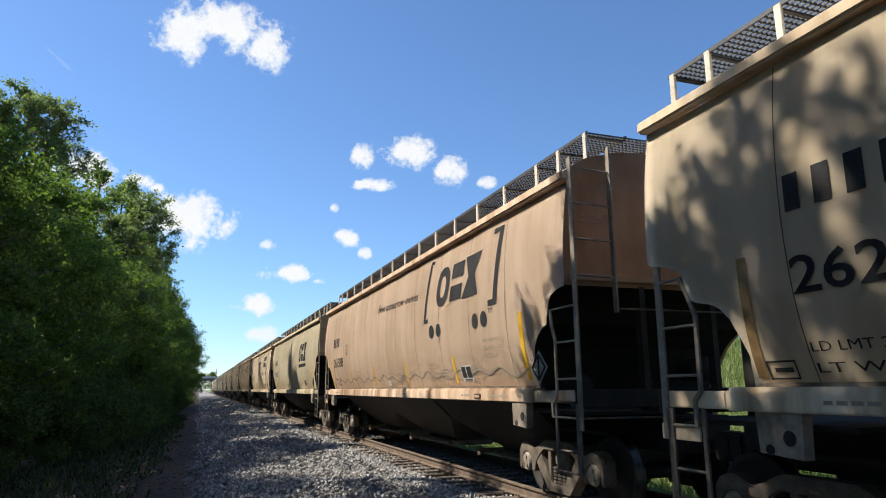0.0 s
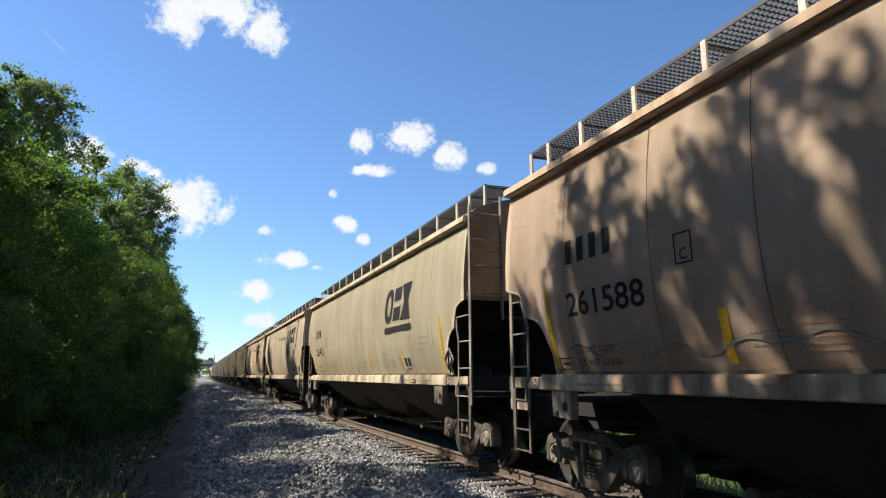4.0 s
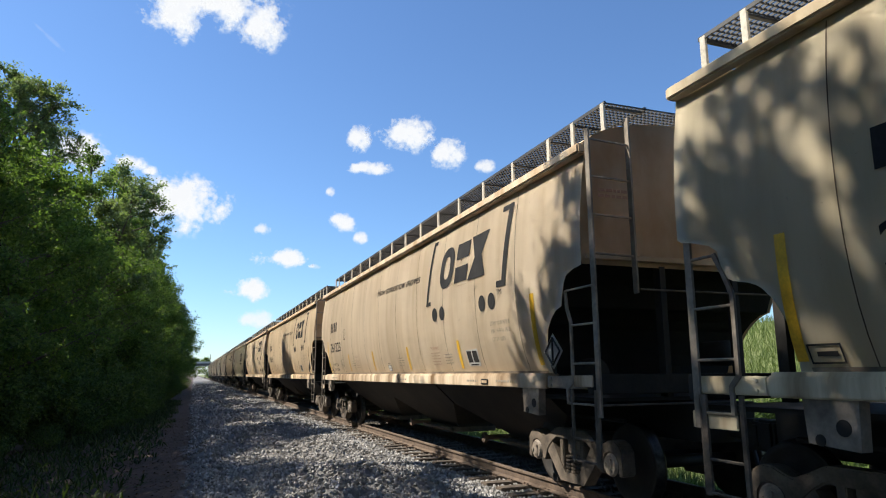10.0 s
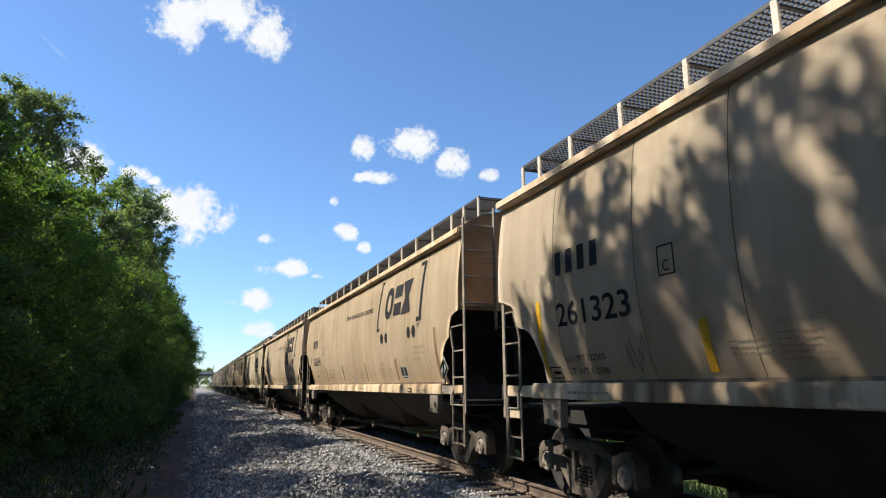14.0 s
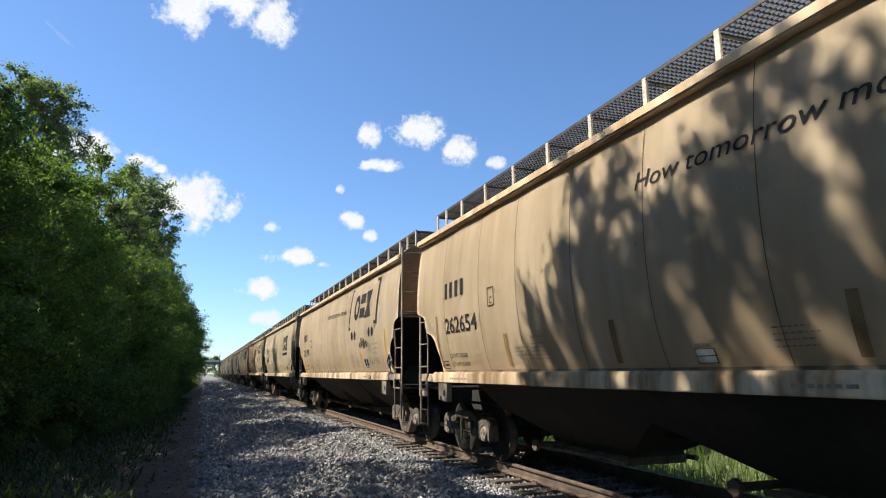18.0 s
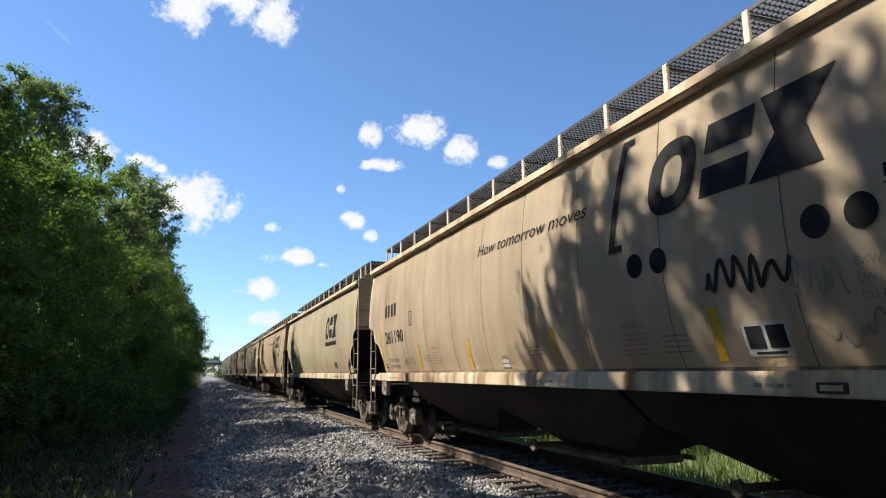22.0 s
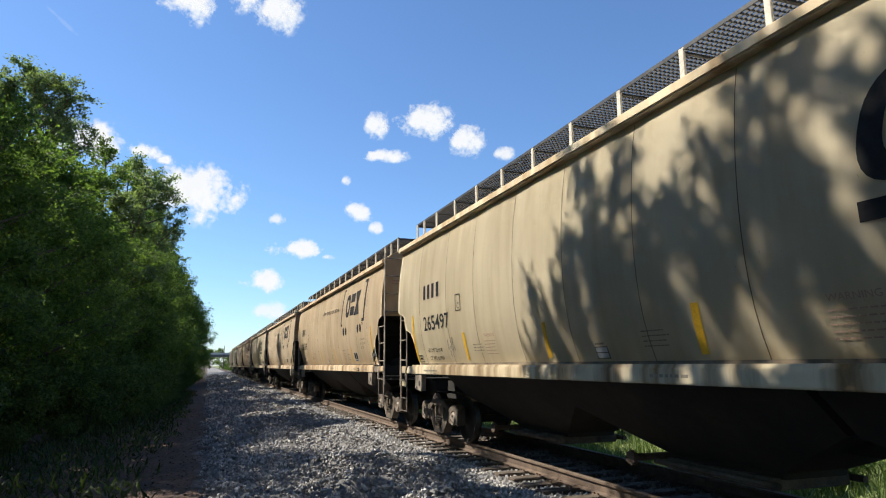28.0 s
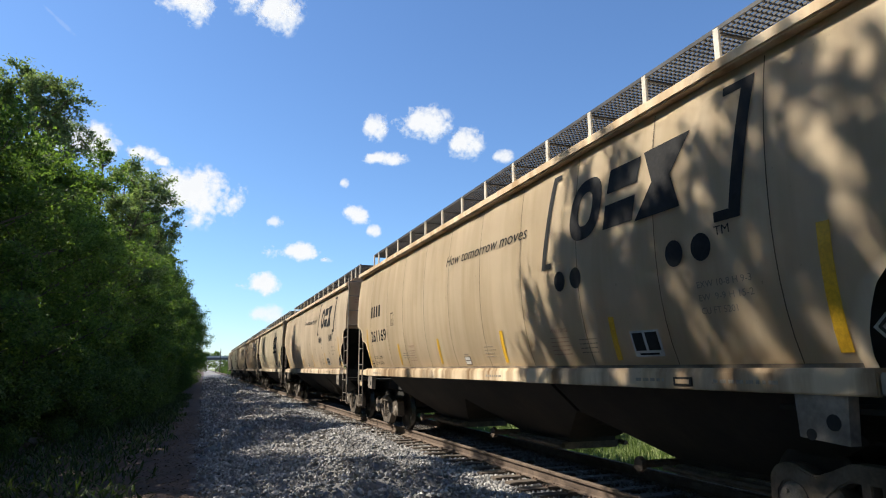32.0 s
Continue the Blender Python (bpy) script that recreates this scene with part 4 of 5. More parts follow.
SLACK = [0, 0, 0, 0, 0, -0.18, -0.1, -0.13] + [0] * 6      # couplers pulled out or pressed in
TEMPLATES = {"bracket": build_car("bracket"), "bar": build_car("bar")}
TRAIN, used = [], set()
for i, (kind, tint, digits, load, weight) in enumerate(CARS):
    ob = TEMPLATES[kind] if kind not in used else copy_thing(TEMPLATES[kind], pose(XC, 0, 0))
    ob.location = (XC, Y_FOUR + (i - 3) * PITCH + SLACK[i], 0)
    TRAIN.append(ob)
    used.add(kind)
    words = {"bracket": "with black bracket emblem", "bar": "with black underlined emblem"}[kind]
    tone = "yellowish" if tint[2] / tint[0] < 0.60 else ("tan" if tint[0] < 0.67 else "pale beige")
    tagged(ob, "weathered %s covered hopper car %s" % (tone, words), "railway car", "cars of the train")
graffiti()
for ob, (kind, tint, digits, load, weight) in zip(TRAIN, CARS):
    if digits:
        number_car(ob, digits, load, weight, 0.24 if kind == "bar" else 0.0)
    for o in ob.children_recursive:
        o.color = (*tint, 1)
        if ob in (TRAIN[0], TRAIN[4]) and o.name.startswith("reflector"):
            o.material_slots[0].link = "OBJECT"
            o.material_slots[0].material = BROWN_STRIPE
            o["label"] = "dirty brown reflector strip"

# ---- trees, shrubs and grass ----
def leaf_mesh(name, centres, radii, count, size, mat, rng, flat=0.75):
    """Many small bent leaves in clumps round the given centres."""
    pick = rng.choice(len(centres), count, p=np.array(radii) ** 2 / np.sum(np.array(radii) ** 2))
    d = rng.normal(size=(count, 3))
    d /= np.linalg.norm(d, axis=1, keepdims=True)
    r = np.array(radii)[pick] * rng.uniform(0.2, 1.0, count) ** 0.4
    pos = np.array(centres)[pick] + d * r[:, None] * np.array([1, 1, flat])
    up = d * 0.5 + rng.normal(size=(count, 3)) * 0.6 + np.array([0, 0, 0.5])
    up /= np.linalg.norm(up, axis=1, keepdims=True)
    side = np.cross(up, rng.normal(size=(count, 3)))
    side /= np.linalg.norm(side, axis=1, keepdims=True)
    tip = np.cross(up, side)
    s = (size * rng.uniform(0.6, 1.4, count))[:, None]
    quad = np.stack([pos - tip * s, pos + side * s * 0.55 + up * s * 0.12, pos + tip * s, pos - side * s * 0.55 + up * s * 0.12], 1)
    return mesh_of(name, quad.reshape(-1, 3).tolist(), [(4 * i, 4 * i + 1, 4 * i + 2, 4 * i + 3) for i in range(count)], mat)


def limb(segs, pts, r0, r1):
    n = len(pts) - 1
    for i in range(n):
        segs.append((*pts[i], *pts[i + 1], r0 + (r1 - r0) * i / n, r0 + (r1 - r0) * (i + 1) / n))


def limb_mesh(name, segs, mat, sides=6):
    """Tapered tubes round all the given segments."""
    s = np.array(segs)
    a, b, r = s[:, 0:3], s[:, 3:6], s[:, 6:8]
    d = (b - a) / (np.linalg.norm(b - a, axis=1, keepdims=True) + 1e-9)
    u = np.cross(d, np.where(np.abs(d[:, 2:3]) > 0.8, [[1.0, 0, 0]], [[0, 0, 1.0]]))
    u /= np.linalg.norm(u, axis=1, keepdims=True)
    w = np.cross(d, u)
    v = []
    for k in range(sides):
        o = u * math.cos(2 * math.pi * k / sides) + w * math.sin(2 * math.pi * k / sides)
        v += [a - d * r[:, :1] * 0.3 + o * r[:, :1], b + o * r[:, 1:]]
    v = np.stack(v, 1).reshape(-1, 3)
    f = [(q + 2 * k, q + 2 * ((k + 1) % sides), q + 2 * ((k + 1) % sides) + 1, q + 2 * k + 1) for q in range(0, len(s) * 2 * sides, 2 * sides) for k in range(sides)]
    return mesh_of(name, v.tolist(), f, mat, True)


def leaves_on(name, twigs, count, size, puff, mat, rng):
    """Small bent leaves along the given twigs."""
    tw = np.array(twigs)
    long = np.linalg.norm(tw[:, 3:] - tw[:, :3], axis=1) * rng.uniform(0.3, 1.7, len(tw))
    k = rng.choice(len(tw), count, p=long / long.sum())
    f = rng.uniform(0.05, 1.12, (count, 1))
    pos = tw[k, :3] * (1 - f) + tw[k, 3:] * f + rng.normal(0, puff, (count, 3)) * np.array([1, 1, 0.8])
    up = rng.normal(size=(count, 3)) * 0.6 + np.array([-0.15, 0, 0.6])
    up /= np.linalg.norm(up, axis=1, keepdims=True)
    side = np.cross(up, rng.normal(size=(count, 3)))
    side /= np.linalg.norm(side, axis=1, keepdims=True)
    tip = np.cross(up, side)
    s = (size * rng.uniform(0.6, 1.4, count))[:, None]
    quad = np.stack([pos - tip * s, pos + side * s * 0.55 + up * s * 0.12, pos + tip * s, pos - side * s * 0.55 + up * s * 0.12], 1)
    return mesh_of(name, quad.reshape(-1, 3).tolist(), [(4 * i, 4 * i + 1, 4 * i + 2, 4 * i + 3) for i in range(count)], mat)


def build_tree(height, spread, bare, leaves, size, mat, seed, lean=0.0, open_crown=0.0, rise=(0.15, 0.6), puff=0.10):
    """A tapered trunk with limbs, branches and leafy twigs; bare: height without leaves."""
    rng = np.random.default_rng(seed)
    tree = new("tree")
    top = np.array([lean, 0.2 * lean, height])
    segs, twigs = [], []
    trunk = [Vector(top * t + np.array([math.sin(3 * t + seed) * 0.12, math.cos(2.3 * t + seed) * 0.12, 0]) * height * 0.1 * t) for t in (-0.03, 0.15, 0.35, 0.55, 0.75, 0.95, 1.02)]
    limb(segs, trunk, 0.022 * height * 0.5 + 0.03, 0.008)
    n = int(11 + 15 * spread / 2.5)
    for k in range(n):
        t = bare / height + (1 - bare / height) * (k + rng.uniform(0, 0.8)) / n
        base = Vector(top * min(t, 0.97))
        a = k * 2.4 + rng.uniform(-0.5, 0.5)
        reach = spread * (0.35 + 0.75 * math.sin(math.pi * min(1, 0.18 + 0.82 * (t - bare / height) / (1 - bare / height + 1e-6)))) * rng.uniform(0.55, 1.1)
        end = base + Vector((math.cos(a) * reach, math.sin(a) * reach, reach * rng.uniform(*rise)))
        mid = base.lerp(end, 0.5) + Vector((0, 0, -0.06 * reach))
        limb(segs, [base - Vector((0, 0, 0.2)), mid, end], 0.03 + 0.012 * reach, 0.008)
        way = (end - base).normalized()
        for f in (0.3, 0.45, 0.6, 0.74, 0.88, 1.0):
            if rng.random() < open_crown:
                continue
            p = base.lerp(end, f) if f > 0.5 else base.lerp(mid, 2 * f)
            q = p + (way * 0.6 + Vector(rng.normal(0, 0.75, 3)) + Vector((0, 0, 0.25))).normalized() * spread * rng.uniform(0.16, 0.34)
            limb(segs, [p, q], 0.012, 0.006)
            for _ in range(4):
                o = p.lerp(q, rng.uniform(0.35, 1.0))
                e = o + (q - p).normalized() * spread * 0.07 + Vector(rng.normal(0, 0.085 * spread, 3))
                limb(segs, [o, e], 0.006, 0.003)
                twigs.append((*o, *e))
    crown_top = Vector(top)
    for _ in range(6):
        e = crown_top + Vector(rng.normal(0, 0.12 * spread, 3)) + Vector((0, 0, 0.1 * spread))
        twigs.append((*(crown_top - Vector((0, 0, 0.25 * spread))), *e))
        limb(segs, [crown_top - Vector((0, 0, 0.25 * spread)), e], 0.008, 0.003)
    wood = new("trunk", limb_mesh("trunk", segs, BARK))
    crown = new("crown", leaves_on("crown", twigs, leaves, size, puff, mat, rng))
    wood.parent = crown.parent = tree
    tagged(wood, "grey-brown trunk with bare limbs")
    tagged(crown, "loose crown of many small leaves")
    return tree


def build_shrub(height, spread, leaves, size, mat, seed):
    rng = np.random.default_rng(seed)
    shrub = new("shrub")
    segs, centres, radii = [], [], []
    for k in range(16):
        a, r = rng.uniform(0, 6.28), spread * rng.uniform(0.2, 0.95)
        tip = Vector((math.cos(a) * r, math.sin(a) * r, height * rng.uniform(0.25, 1.0) * (1.0 - 0.35 * r / spread)))
        limb(segs, [Vector((tip.x * 0.15, tip.y * 0.15, -0.1)), tip * 0.55, tip], 0.022, 0.006)
        for f in (0.35, 0.65, 1.0):
            centres.append(tip * f + Vector(rng.normal(0, 0.1 * spread, 3)))
            radii.append(spread * rng.uniform(0.22, 0.42))
    stem = new("stem", limb_mesh("stem", segs, BARK, 5))
    stem.parent = shrub
    crown = new("foliage", leaf_mesh("foliage", centres, radii, leaves, size, mat, rng, 0.8))
    crown.parent = shrub
    return shrub


TREE_LABEL = "dense green broadleaf tree in full leaf beside the track"
SHRUB_LABEL = "dense leafy green shrub at the wood's edge"


def plant(kinds, rows, label, category, group):
    """rows: kind, x, y, turn, scale. The first of a kind is the original."""
    done = set()
    for k, x, y, turn, s in rows:
        m = pose(x, y, -0.35, 0, 0, turn)
        if k in done:
            ob = copy_thing(kinds[k], m)
        else:
            ob, _ = kinds[k], done.add(k)
            ob.matrix_basis = m
        ob.scale = (s, s, s)
        tagged(ob, label if isinstance(label, str) else label[k], category, group)


TREES = {
    "broad": build_tree(9.0, 2.7, 0.9, 36000, 0.062, LEAF_A, 11, puff=0.17),
    "bright": build_tree(7.8, 2.4, 0.6, 33000, 0.056, LEAF_B, 12, puff=0.16),
    "tall": build_tree(12.4, 1.7, 6.5, 15000, 0.056, LEAF_C, 13, 0.1, 0.0, (0.6, 1.2), 0.10),
    "leaning": build_tree(8.8, 1.9, 4.2, 24000, 0.052, LEAF_C, 14, 1.6, 0.0, (0.1, 0.7), 0.09),
    "shady": build_tree(14.4, 2.0, 5.0, 7000, 0.078, LEAF_A, 15, 0.0, 0.30, (0.1, 0.6), 0.09),
    "airy": build_tree(16.0, 2.7, 7.5, 6000, 0.098, LEAF_A, 17, 0.0, 0.40, (0.1, 0.6), 0.13),
}
tree_rows = [("tall", -6.5, 26.0, 0, 0.98), ("tall", -5.8, 26.9, 130, 0.93), ("tall", -7.5, 26.3, 250, 0.93), ("leaning", -5.6, 36.0, 0, 1.30),
             ("shady", -5.3, 11.6, 0, 1.04), ("shady", -5.4, 10.5, 140, 1.01), ("shady", -5.3, 9.0, 205, 1.06), ("shady", -5.5, 7.5, 115, 1.075), ("broad", -7.6, 20.6, 55, 0.98), ("shady", -5.9, 38.5, 160, 0.95), ("shady", -5.6, 47.0, 280, 1.05), ("shady", -5.6, 55.5, 90, 1.08), ("shady", -5.4, 5.7, 20, 1.085),
             ("shady", -5.4, 3.2, 190, 1.09), ("shady", -4.9, 8.3, 300, 0.88), ("shady", -4.9, 6.3, 30, 0.88), ("airy", -8.0, 0.5, 130, 1.1), ("airy", -7.0, -4.5, 60, 1.1), ("shady", -6.9, 14.6, 35, 0.96), ("shady", -8.3, 18.4, 95, 1.13),
             ("broad", -5.9, 12.5, 20, 0.70), ("broad", -5.9, 17.5, 100, 0.90), ("bright", -5.0, 22.0, 0, 1.02), ("broad", -5.8, 27.0, 200, 1.02),
             ("bright", -5.0, 32.0, 130, 1.02), ("broad", -5.0, 38.0, 290, 1.0), ("bright", -4.1, 43.0, 60, 1.1), ("broad", -4.2, 49.0, 10, 1.0),
             ("broad", -3.8, 56.0, 150, 1.05), ("bright", -3.6, 62.0, 220, 1.15), ("broad", -3.4, 69.0, 80, 1.05), ("broad", -3.2, 77.0, 250, 1.05),
             ("bright", -3.1, 85.0, 30, 1.15), ("broad", -3.0, 94.0, 300, 1.05), ("broad", -2.8, 104.0, 40, 1.05), ("broad", -2.7, 116.0, 140, 1.05), ("broad", -2.6, 130.0, 20, 1.05),
             # Unseen trees beside and behind the eye, added to hold skylight off the train.
             ("broad", -5.5, 1.0, 10, 1.0), ("broad", -4.5, -4.0, 80, 1.0), ("broad", -4.5, -9.5, 160, 1.0), ("broad", -4.5, -15.0, 240, 1.0), ("bright", -6.5, 6.0, 30, 0.9)]
tree_rows += [("shady", -5.7, 64.0 + 3.0 * i, 67 * i % 360, 1.10 + 0.04 * (i % 3)) for i in range(50)]
tree_rows += [("broad", -9.2 - (i % 3) * 0.7, 27.0 + 5.2 * i, 77 * i % 360, 1.22 + 0.06 * (i % 3)) for i in range(14)]
plant(TREES, tree_rows, {"broad": TREE_LABEL, "bright": "bright green young tree in full leaf beside the track", "tall": "tall slender grey-green tree rising above the wood",
                         "leaning": "thin open tree leaning out over the wood's edge", "shady": "tall shady broadleaf tree beside the track", "airy": "tall open-crowned broadleaf tree beside the track"}, "tree", "trees beside the track")
SHRUBS = {
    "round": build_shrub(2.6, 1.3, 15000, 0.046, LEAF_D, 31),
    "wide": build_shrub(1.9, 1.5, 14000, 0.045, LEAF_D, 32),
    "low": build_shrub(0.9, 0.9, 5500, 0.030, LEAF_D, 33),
}


def wood_edge(y):
    """Where the shrubs' foot line runs; nearer than 25 m the wood stands further back."""
    return float(np.interp(y, (8, 18.5, 21, 25, 28, 45, 68, 100), (-4.7, -3.95, -3.6, -2.8, -2.3, -1.95, -1.6, -1.0)))


rng = random.Random(8)
shrub_rows = []
for i in range(50):
    y = 7.0 + i * 1.15 + i * i * 0.022
    s = rng.uniform(0.9, 1.3)
    shrub_rows.append((("round", "wide", "round")[i % 3], wood_edge(y) - 1.25 * s - rng.uniform(-0.15, 0.35), y, rng.uniform(0, 360), s))
    if i % 2 == 0:
        shrub_rows.append(("low", wood_edge(y) - rng.uniform(-0.1, 0.4), y + 0.5, rng.uniform(0, 360), rng.uniform(0.5, 0.9)))
        shrub_rows.append(("round", wood_edge(y) - 2.6 - rng.uniform(0, 0.8), y, rng.uniform(0, 360), rng.uniform(1.4, 1.8)))
plant(SHRUBS, shrub_rows, SHRUB_LABEL, "shrub", "shrubs at the wood's edge")


def build_grass():
    """Tall meadow grass beyond the track."""
    rng = np.random.default_rng(3)
    n = 95000
    x, y = 10.0 + 21 * rng.uniform(0, 1, n) ** 1.4, rng.uniform(2, 52, n)
    h = rng.uniform(0.18, 0.50, n) + 0.25 * rng.uniform(0, 1, n) ** 3
    a, w = rng.uniform(0, 6.28, n), rng.uniform(0.007, 0.016, n)
    bend = rng.normal(0, 0.18, (n, 2))
    z = np.array([lie(a, b) for a, b in zip(x, y)])
    p = np.stack([x, y, z], 1)
    s = np.stack([np.cos(a) * w, np.sin(a) * w, 0 * a], 1)
    mid = p + np.stack([bend[:, 0] * 0.4, bend[:, 1] * 0.4, h * 0.6], 1)
    tip = p + np.stack([bend[:, 0], bend[:, 1], h], 1)
    v = np.stack([p - s, p + s, mid + s * 0.7, mid - s * 0.7, tip], 1).reshape(-1, 3)
    f = []
    for i in range(n):
        k = 5 * i
        f += [(k, k + 1, k + 2, k + 3), (k + 3, k + 2, k + 4)]
    tagged(new("meadow_grass", mesh_of("meadow_grass", v.tolist(), f, GRASS)), "tall sunlit green meadow grass beyond the track", "grass", kind="stuff")


build_grass()


def build_weeds():
    """Low weeds and dry stalks along the foot of the wood."""
    rng = np.random.default_rng(9)
    n = 13000
    y = 7.0 + 48 * rng.uniform(0, 1, n) ** 1.5
    edge = np.array([wood_edge(v) for v in y])
    x = -0.80 + (edge + 0.5) * rng.uniform(0, 1, n) ** 0.75 + 0.18 * np.sin(y * 1.9) + 0.12 * np.sin(y * 0.7)
    h = rng.uniform(0.03, 0.13, n) + 0.20 * rng.uniform(0, 1, n) ** 5
    a, w = rng.uniform(0, 6.28, n), rng.uniform(0.008, 0.022, n)
    bend = rng.normal(0, 0.12, (n, 2))
    p = np.stack([x, y, np.full(n, -0.42)], 1)
    s = np.stack([np.cos(a) * w, np.sin(a) * w, 0 * a], 1)
    mid = p + np.stack([bend[:, 0] * 0.4, bend[:, 1] * 0.4, h * 0.6], 1)
    tip = p + np.stack([bend[:, 0], bend[:, 1], h], 1)
    v = np.stack([p - s, p + s, mid + s, mid - s, tip], 1).reshape(-1, 3)
    f = []
    for i in range(n):
        k = 5 * i
        f += [(k, k + 1, k + 2, k + 3), (k + 3, k + 2, k + 4)]
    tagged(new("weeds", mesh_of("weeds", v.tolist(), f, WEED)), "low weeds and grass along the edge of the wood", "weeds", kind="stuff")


def build_litter():
    """Dry leaves and crumbs of stone on the footpath."""
    rng = np.random.default_rng(12)
    n = 5200
    y = 4.5 + 30 * rng.uniform(0, 1, n) ** 1.8
    x = rng.uniform(-1.3, 0.9, n)
    z = np.array([lie(a, b) for a, b in zip(x, y)]) + 0.012
    a, s = rng.uniform(0, 6.28, n), rng.uniform(0.012, 0.04, n)
    p = np.stack([x, y, z], 1)
    u = np.stack([np.cos(a), np.sin(a), rng.normal(0, 0.3, n)], 1) * s[:, None]
    w = np.stack([-np.sin(a), np.cos(a), rng.normal(0, 0.3, n)], 1) * s[:, None] * 0.6
    v = np.stack([p - u, p + w + (0, 0, 0.006), p + u, p - w + (0, 0, 0.006)], 1).reshape(-1, 3)
    me = mesh_of("leaf_litter", v.tolist(), [(4 * i, 4 * i + 1, 4 * i + 2, 4 * i + 3) for i in range(n)], LITTER)
    tagged(new("leaf_litter", me), "dry brown leaf litter on the footpath", "leaf litter", kind="stuff")


build_weeds()
build_litter()


# ---- beyond the track and far off ----
rng = random.Random(21)
for i in range(22):
    x, y = 11.5 + rng.uniform(0, 3.5), 2 + i * 2.4 + rng.uniform(-0.8, 0.8)
    ob = copy_thing(SHRUBS[("wide", "round")[i % 2]], pose(x, y, lie(x, y) - 0.05, 0, 0, rng.uniform(0, 360)))
    s = rng.uniform(0.5, 0.9)
    ob.scale = (s, s, s)
    tagged(ob, "sunlit green bush in the meadow beyond the track", "shrub", "bushes beyond the track")
for i in range(36):
    x, y = (19 if i < 5 else 11.5) + rng.uniform(0, 5), 72 + i * 9.5
    ob = copy_thing(TREES[("broad", "bright")[i % 2]], pose(x, y, lie(x, y) - 0.05, 0, 0, rng.uniform(0, 360)))
    s = rng.uniform(0.9, 1.2) if i < 5 else rng.uniform(0.7, 1.1)
    ob.scale = (s, s, s)
    tagged(ob, "leafy green tree in the meadow beyond the track", "tree", "trees beyond the track")
for i in range(26):
    ob = copy_thing(SHRUBS[("round", "wide")[i % 2]], pose(9.6 + rng.uniform(0, 1.2), 165 + i * 9, -1.1, 0, 0, rng.uniform(0, 360)))
    s = rng.uniform(1.6, 2.3)
    ob.scale = (s, s, s)
    tagged(ob, "green bush on the bank beside the far track", "shrub", "bushes beyond the track")
for i in range(26):
    x, y = -40 + i * 4.2 + rng.uniform(-1, 1), 345 + rng.uniform(0, 40)
    ob = copy_thing(TREES["broad"], pose(x, y, lie(x, y) - 0.05, 0, 0, rng.uniform(0, 360)))
    s = rng.uniform(0.9, 1.2)
    ob.scale = (s, s, s)
    tagged(ob, "leafy green tree in the wood far down the line", "tree", "trees far down the line")


def build_overpass():
    """A road bridge over the line, far down the track."""
    bridge = new("overpass")
    bridge.location = (0, 330, 0)
    part("deck", box(B(), -60, 70, -4, 4, 5.6, 6.6, 0.1), BALLAST_BED, bridge, "grey concrete deck")
    for x in (-9, 18):
        part("pier", box(B(), x - 0.6, x + 0.6, -3.5, 3.5, -0.6, 5.6, 0.05), BALLAST_BED, bridge)
    part("parapet", box(B(), -60, 70, -4.1, -3.9, 6.6, 7.4), WHITE, bridge, "pale parapet rail")
    tagged(bridge, "grey concrete road overpass far down the line", "bridge")
    mast = link("mast", rod(B(), (0, 0, -0.6), (0, 0, 10), 0.2, 10, 0.10), TIE_WOOD)
    mast.location = (6.5, 300, 0)
    tagged(mast, "tall slender wooden pole beside the far track", "pole")


build_overpass()

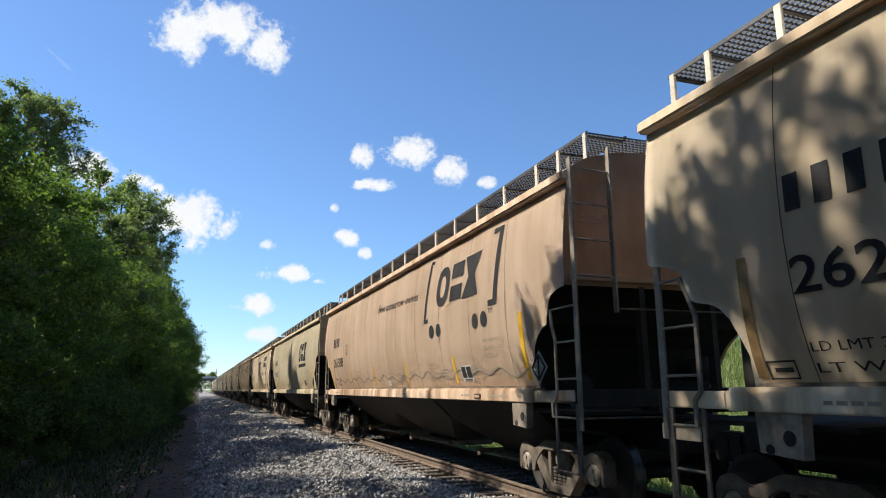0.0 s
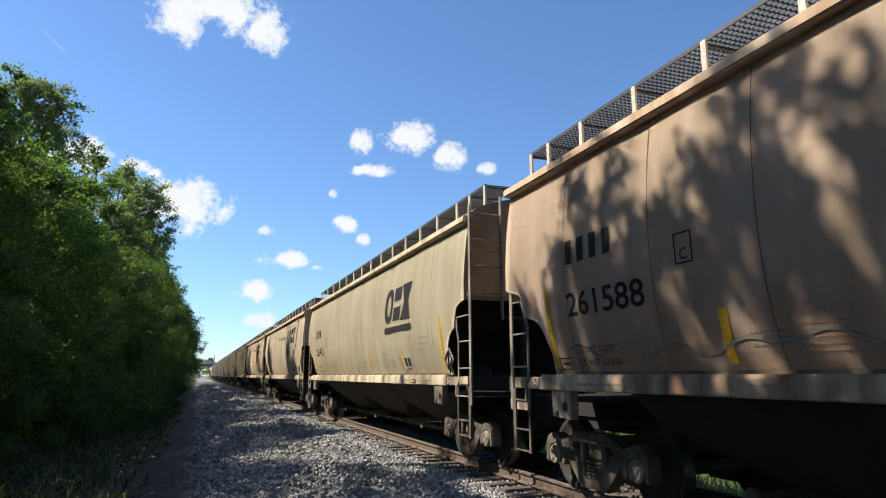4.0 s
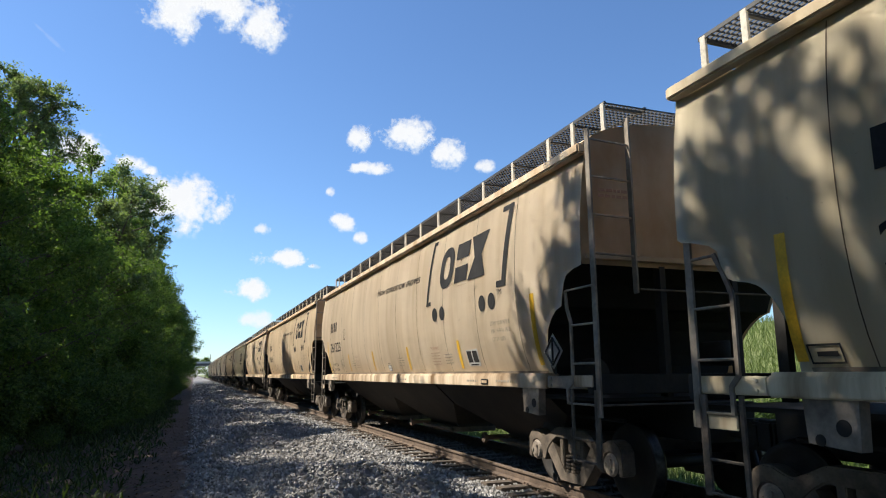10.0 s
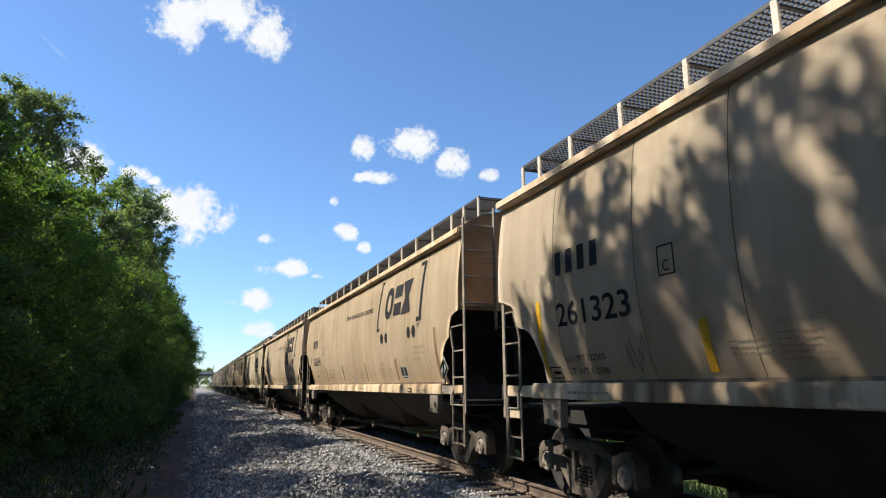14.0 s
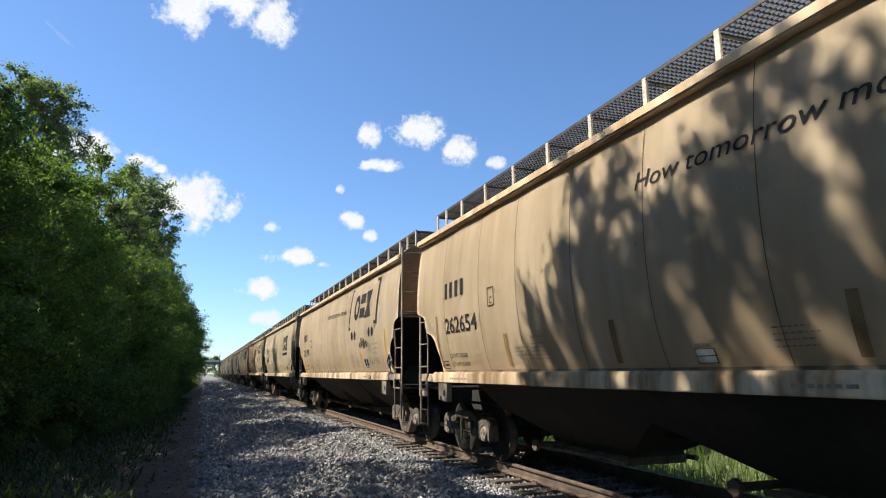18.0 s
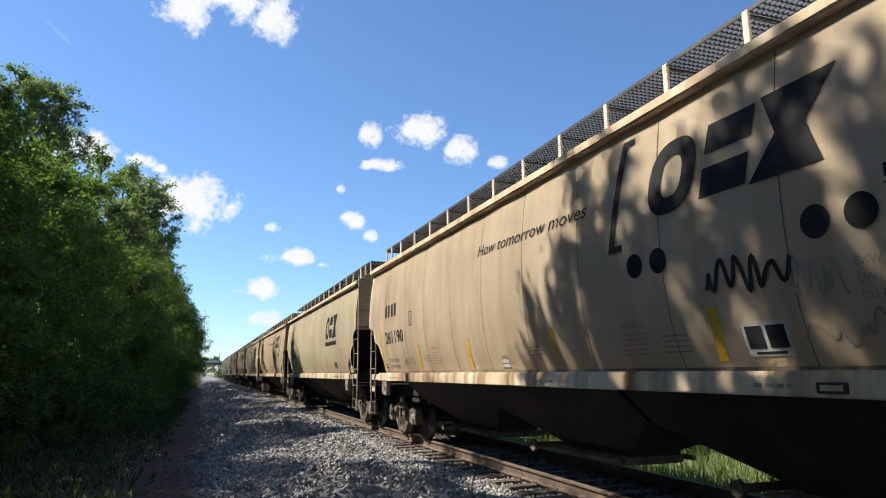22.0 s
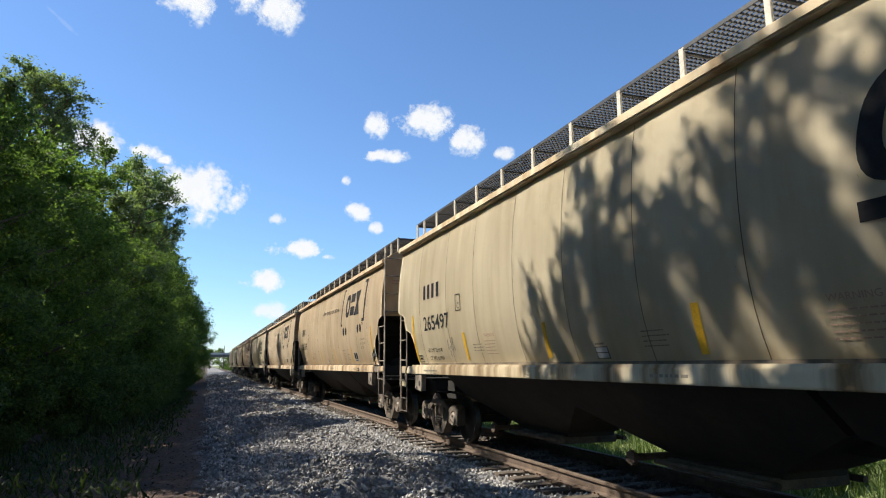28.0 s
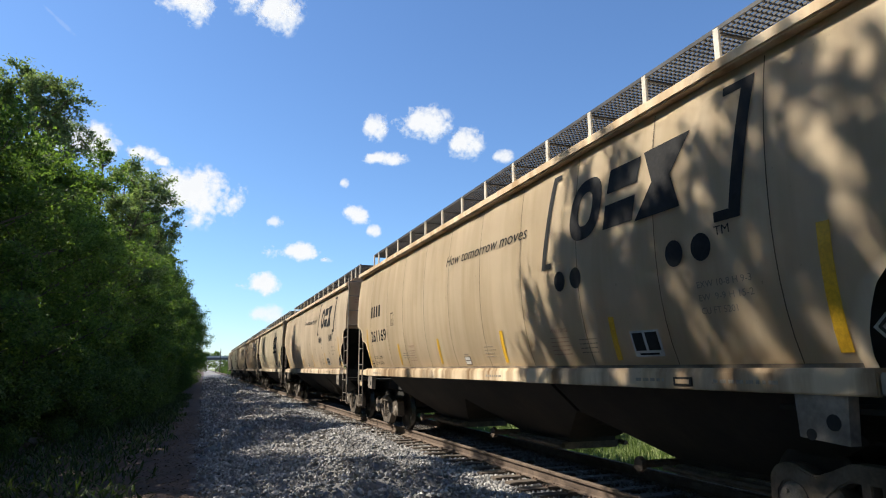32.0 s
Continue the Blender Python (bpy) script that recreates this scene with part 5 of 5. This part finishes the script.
# ---- clouds: bearing to the right of the track, height over the horizon, width and height, all in degrees ----
CLOUDS = [(-3.0, 28.4, 3.4, 2.6), (4.4, 28.6, 3.0, 2.4), (0.6, 30.0, 7.4, 2.6), (13.3, 20.4, 1.7, 1.8), (17.6, 20.9, 3.9, 2.1), (21.4, 19.3, 2.6, 2.0), (14.0, 18.0, 3.4, 0.9),
          (-1.8, 14.0, 7.0, 3.2), (-9.4, 17.0, 5.0, 2.2), (-5.4, 16.9, 2.0, 0.9), (-3.6, 16.4, 1.2, 0.7), (11.8, 13.4, 2.4, 1.1, 0.95, 20), (13.6, 11.9, 1.2, 0.9, 0.85),
          (7.0, 10.0, 3.8, 1.1), (4.4, 7.2, 2.8, 1.4), (4.8, 4.8, 3.0, 1.2, 0.6), (24.6, 18.1, 1.8, 0.9, 0.75), (5.4, 12.4, 1.2, 0.8, 0.6), (9.8, 9.4, 0.9, 0.4, 0.5), (11.0, 15.8, 0.7, 0.7, 0.7),
          (-12.3, 25.4, 3.2, 0.22, 0.05, 36)]
FAR = 2600.0


def build_cloud(az, el, wide, high, thick=1.0, tilt=0.0):
    """A flat-lying lens of vapour; its ragged outline comes from the puffs of its material."""
    a, e = radians(az - 0.6), radians(el - 0.3)
    at = Vector((math.sin(a) * math.cos(e), math.cos(a) * math.cos(e), math.sin(e))) * FAR
    w, h = FAR * radians(wide) * 0.86, FAR * radians(high) * 0.95
    bm = B()
    bmesh.ops.create_icosphere(bm, subdivisions=3, radius=1.0, matrix=Matrix.Diagonal((w, 0.25 * h, h, 1)))
    ob = link("cloud", bm, CLOUD, True)
    ob.color = (1, 1, 1, thick)
    ob.matrix_basis = Matrix.Translation(at + Vector(EYE)) @ Matrix.Rotation(-a, 4, "Z") @ Matrix.Rotation(e, 4, "X") @ Matrix.Rotation(radians(tilt), 4, "Y")
    return tagged(ob, "small white fair-weather cloud in the blue sky" if thick > 0.9 else "thin wisp of white cloud in the blue sky", "cloud", "clouds in the sky")


SKY_CLOUDS = [build_cloud(*row) for row in CLOUDS]


# ---- what moves ----
def motions():
    steps = [i * 0.5 for i in range(65)]
    for i, ob in enumerate(TRAIN):
        y = Y_FOUR + (i - 3) * PITCH + SLACK[i]
        walk(ob, [(t, pose(XC, y - run(t), 0)) for t in steps])
        if i < 9:
            for axle in [o for o in ob.children if o.name.startswith("axle")]:
                c = axle.location.copy()
                walk(axle, [(k * 0.16, pose(c.x, c.y, c.z, math.degrees(run(k * 0.16) / 0.457) % 360)) for k in range(201)])
    for ob in SKY_CLOUDS:
        m = ob.matrix_basis.copy()
        drift = Vector((0.53, -3.65, 0)) * (m.translation.z / 1000)
        walk(ob, [(t, Matrix.Translation(drift * (t - 9)) @ m) for t in (0, 8, 16, 24, 32)])


motions()
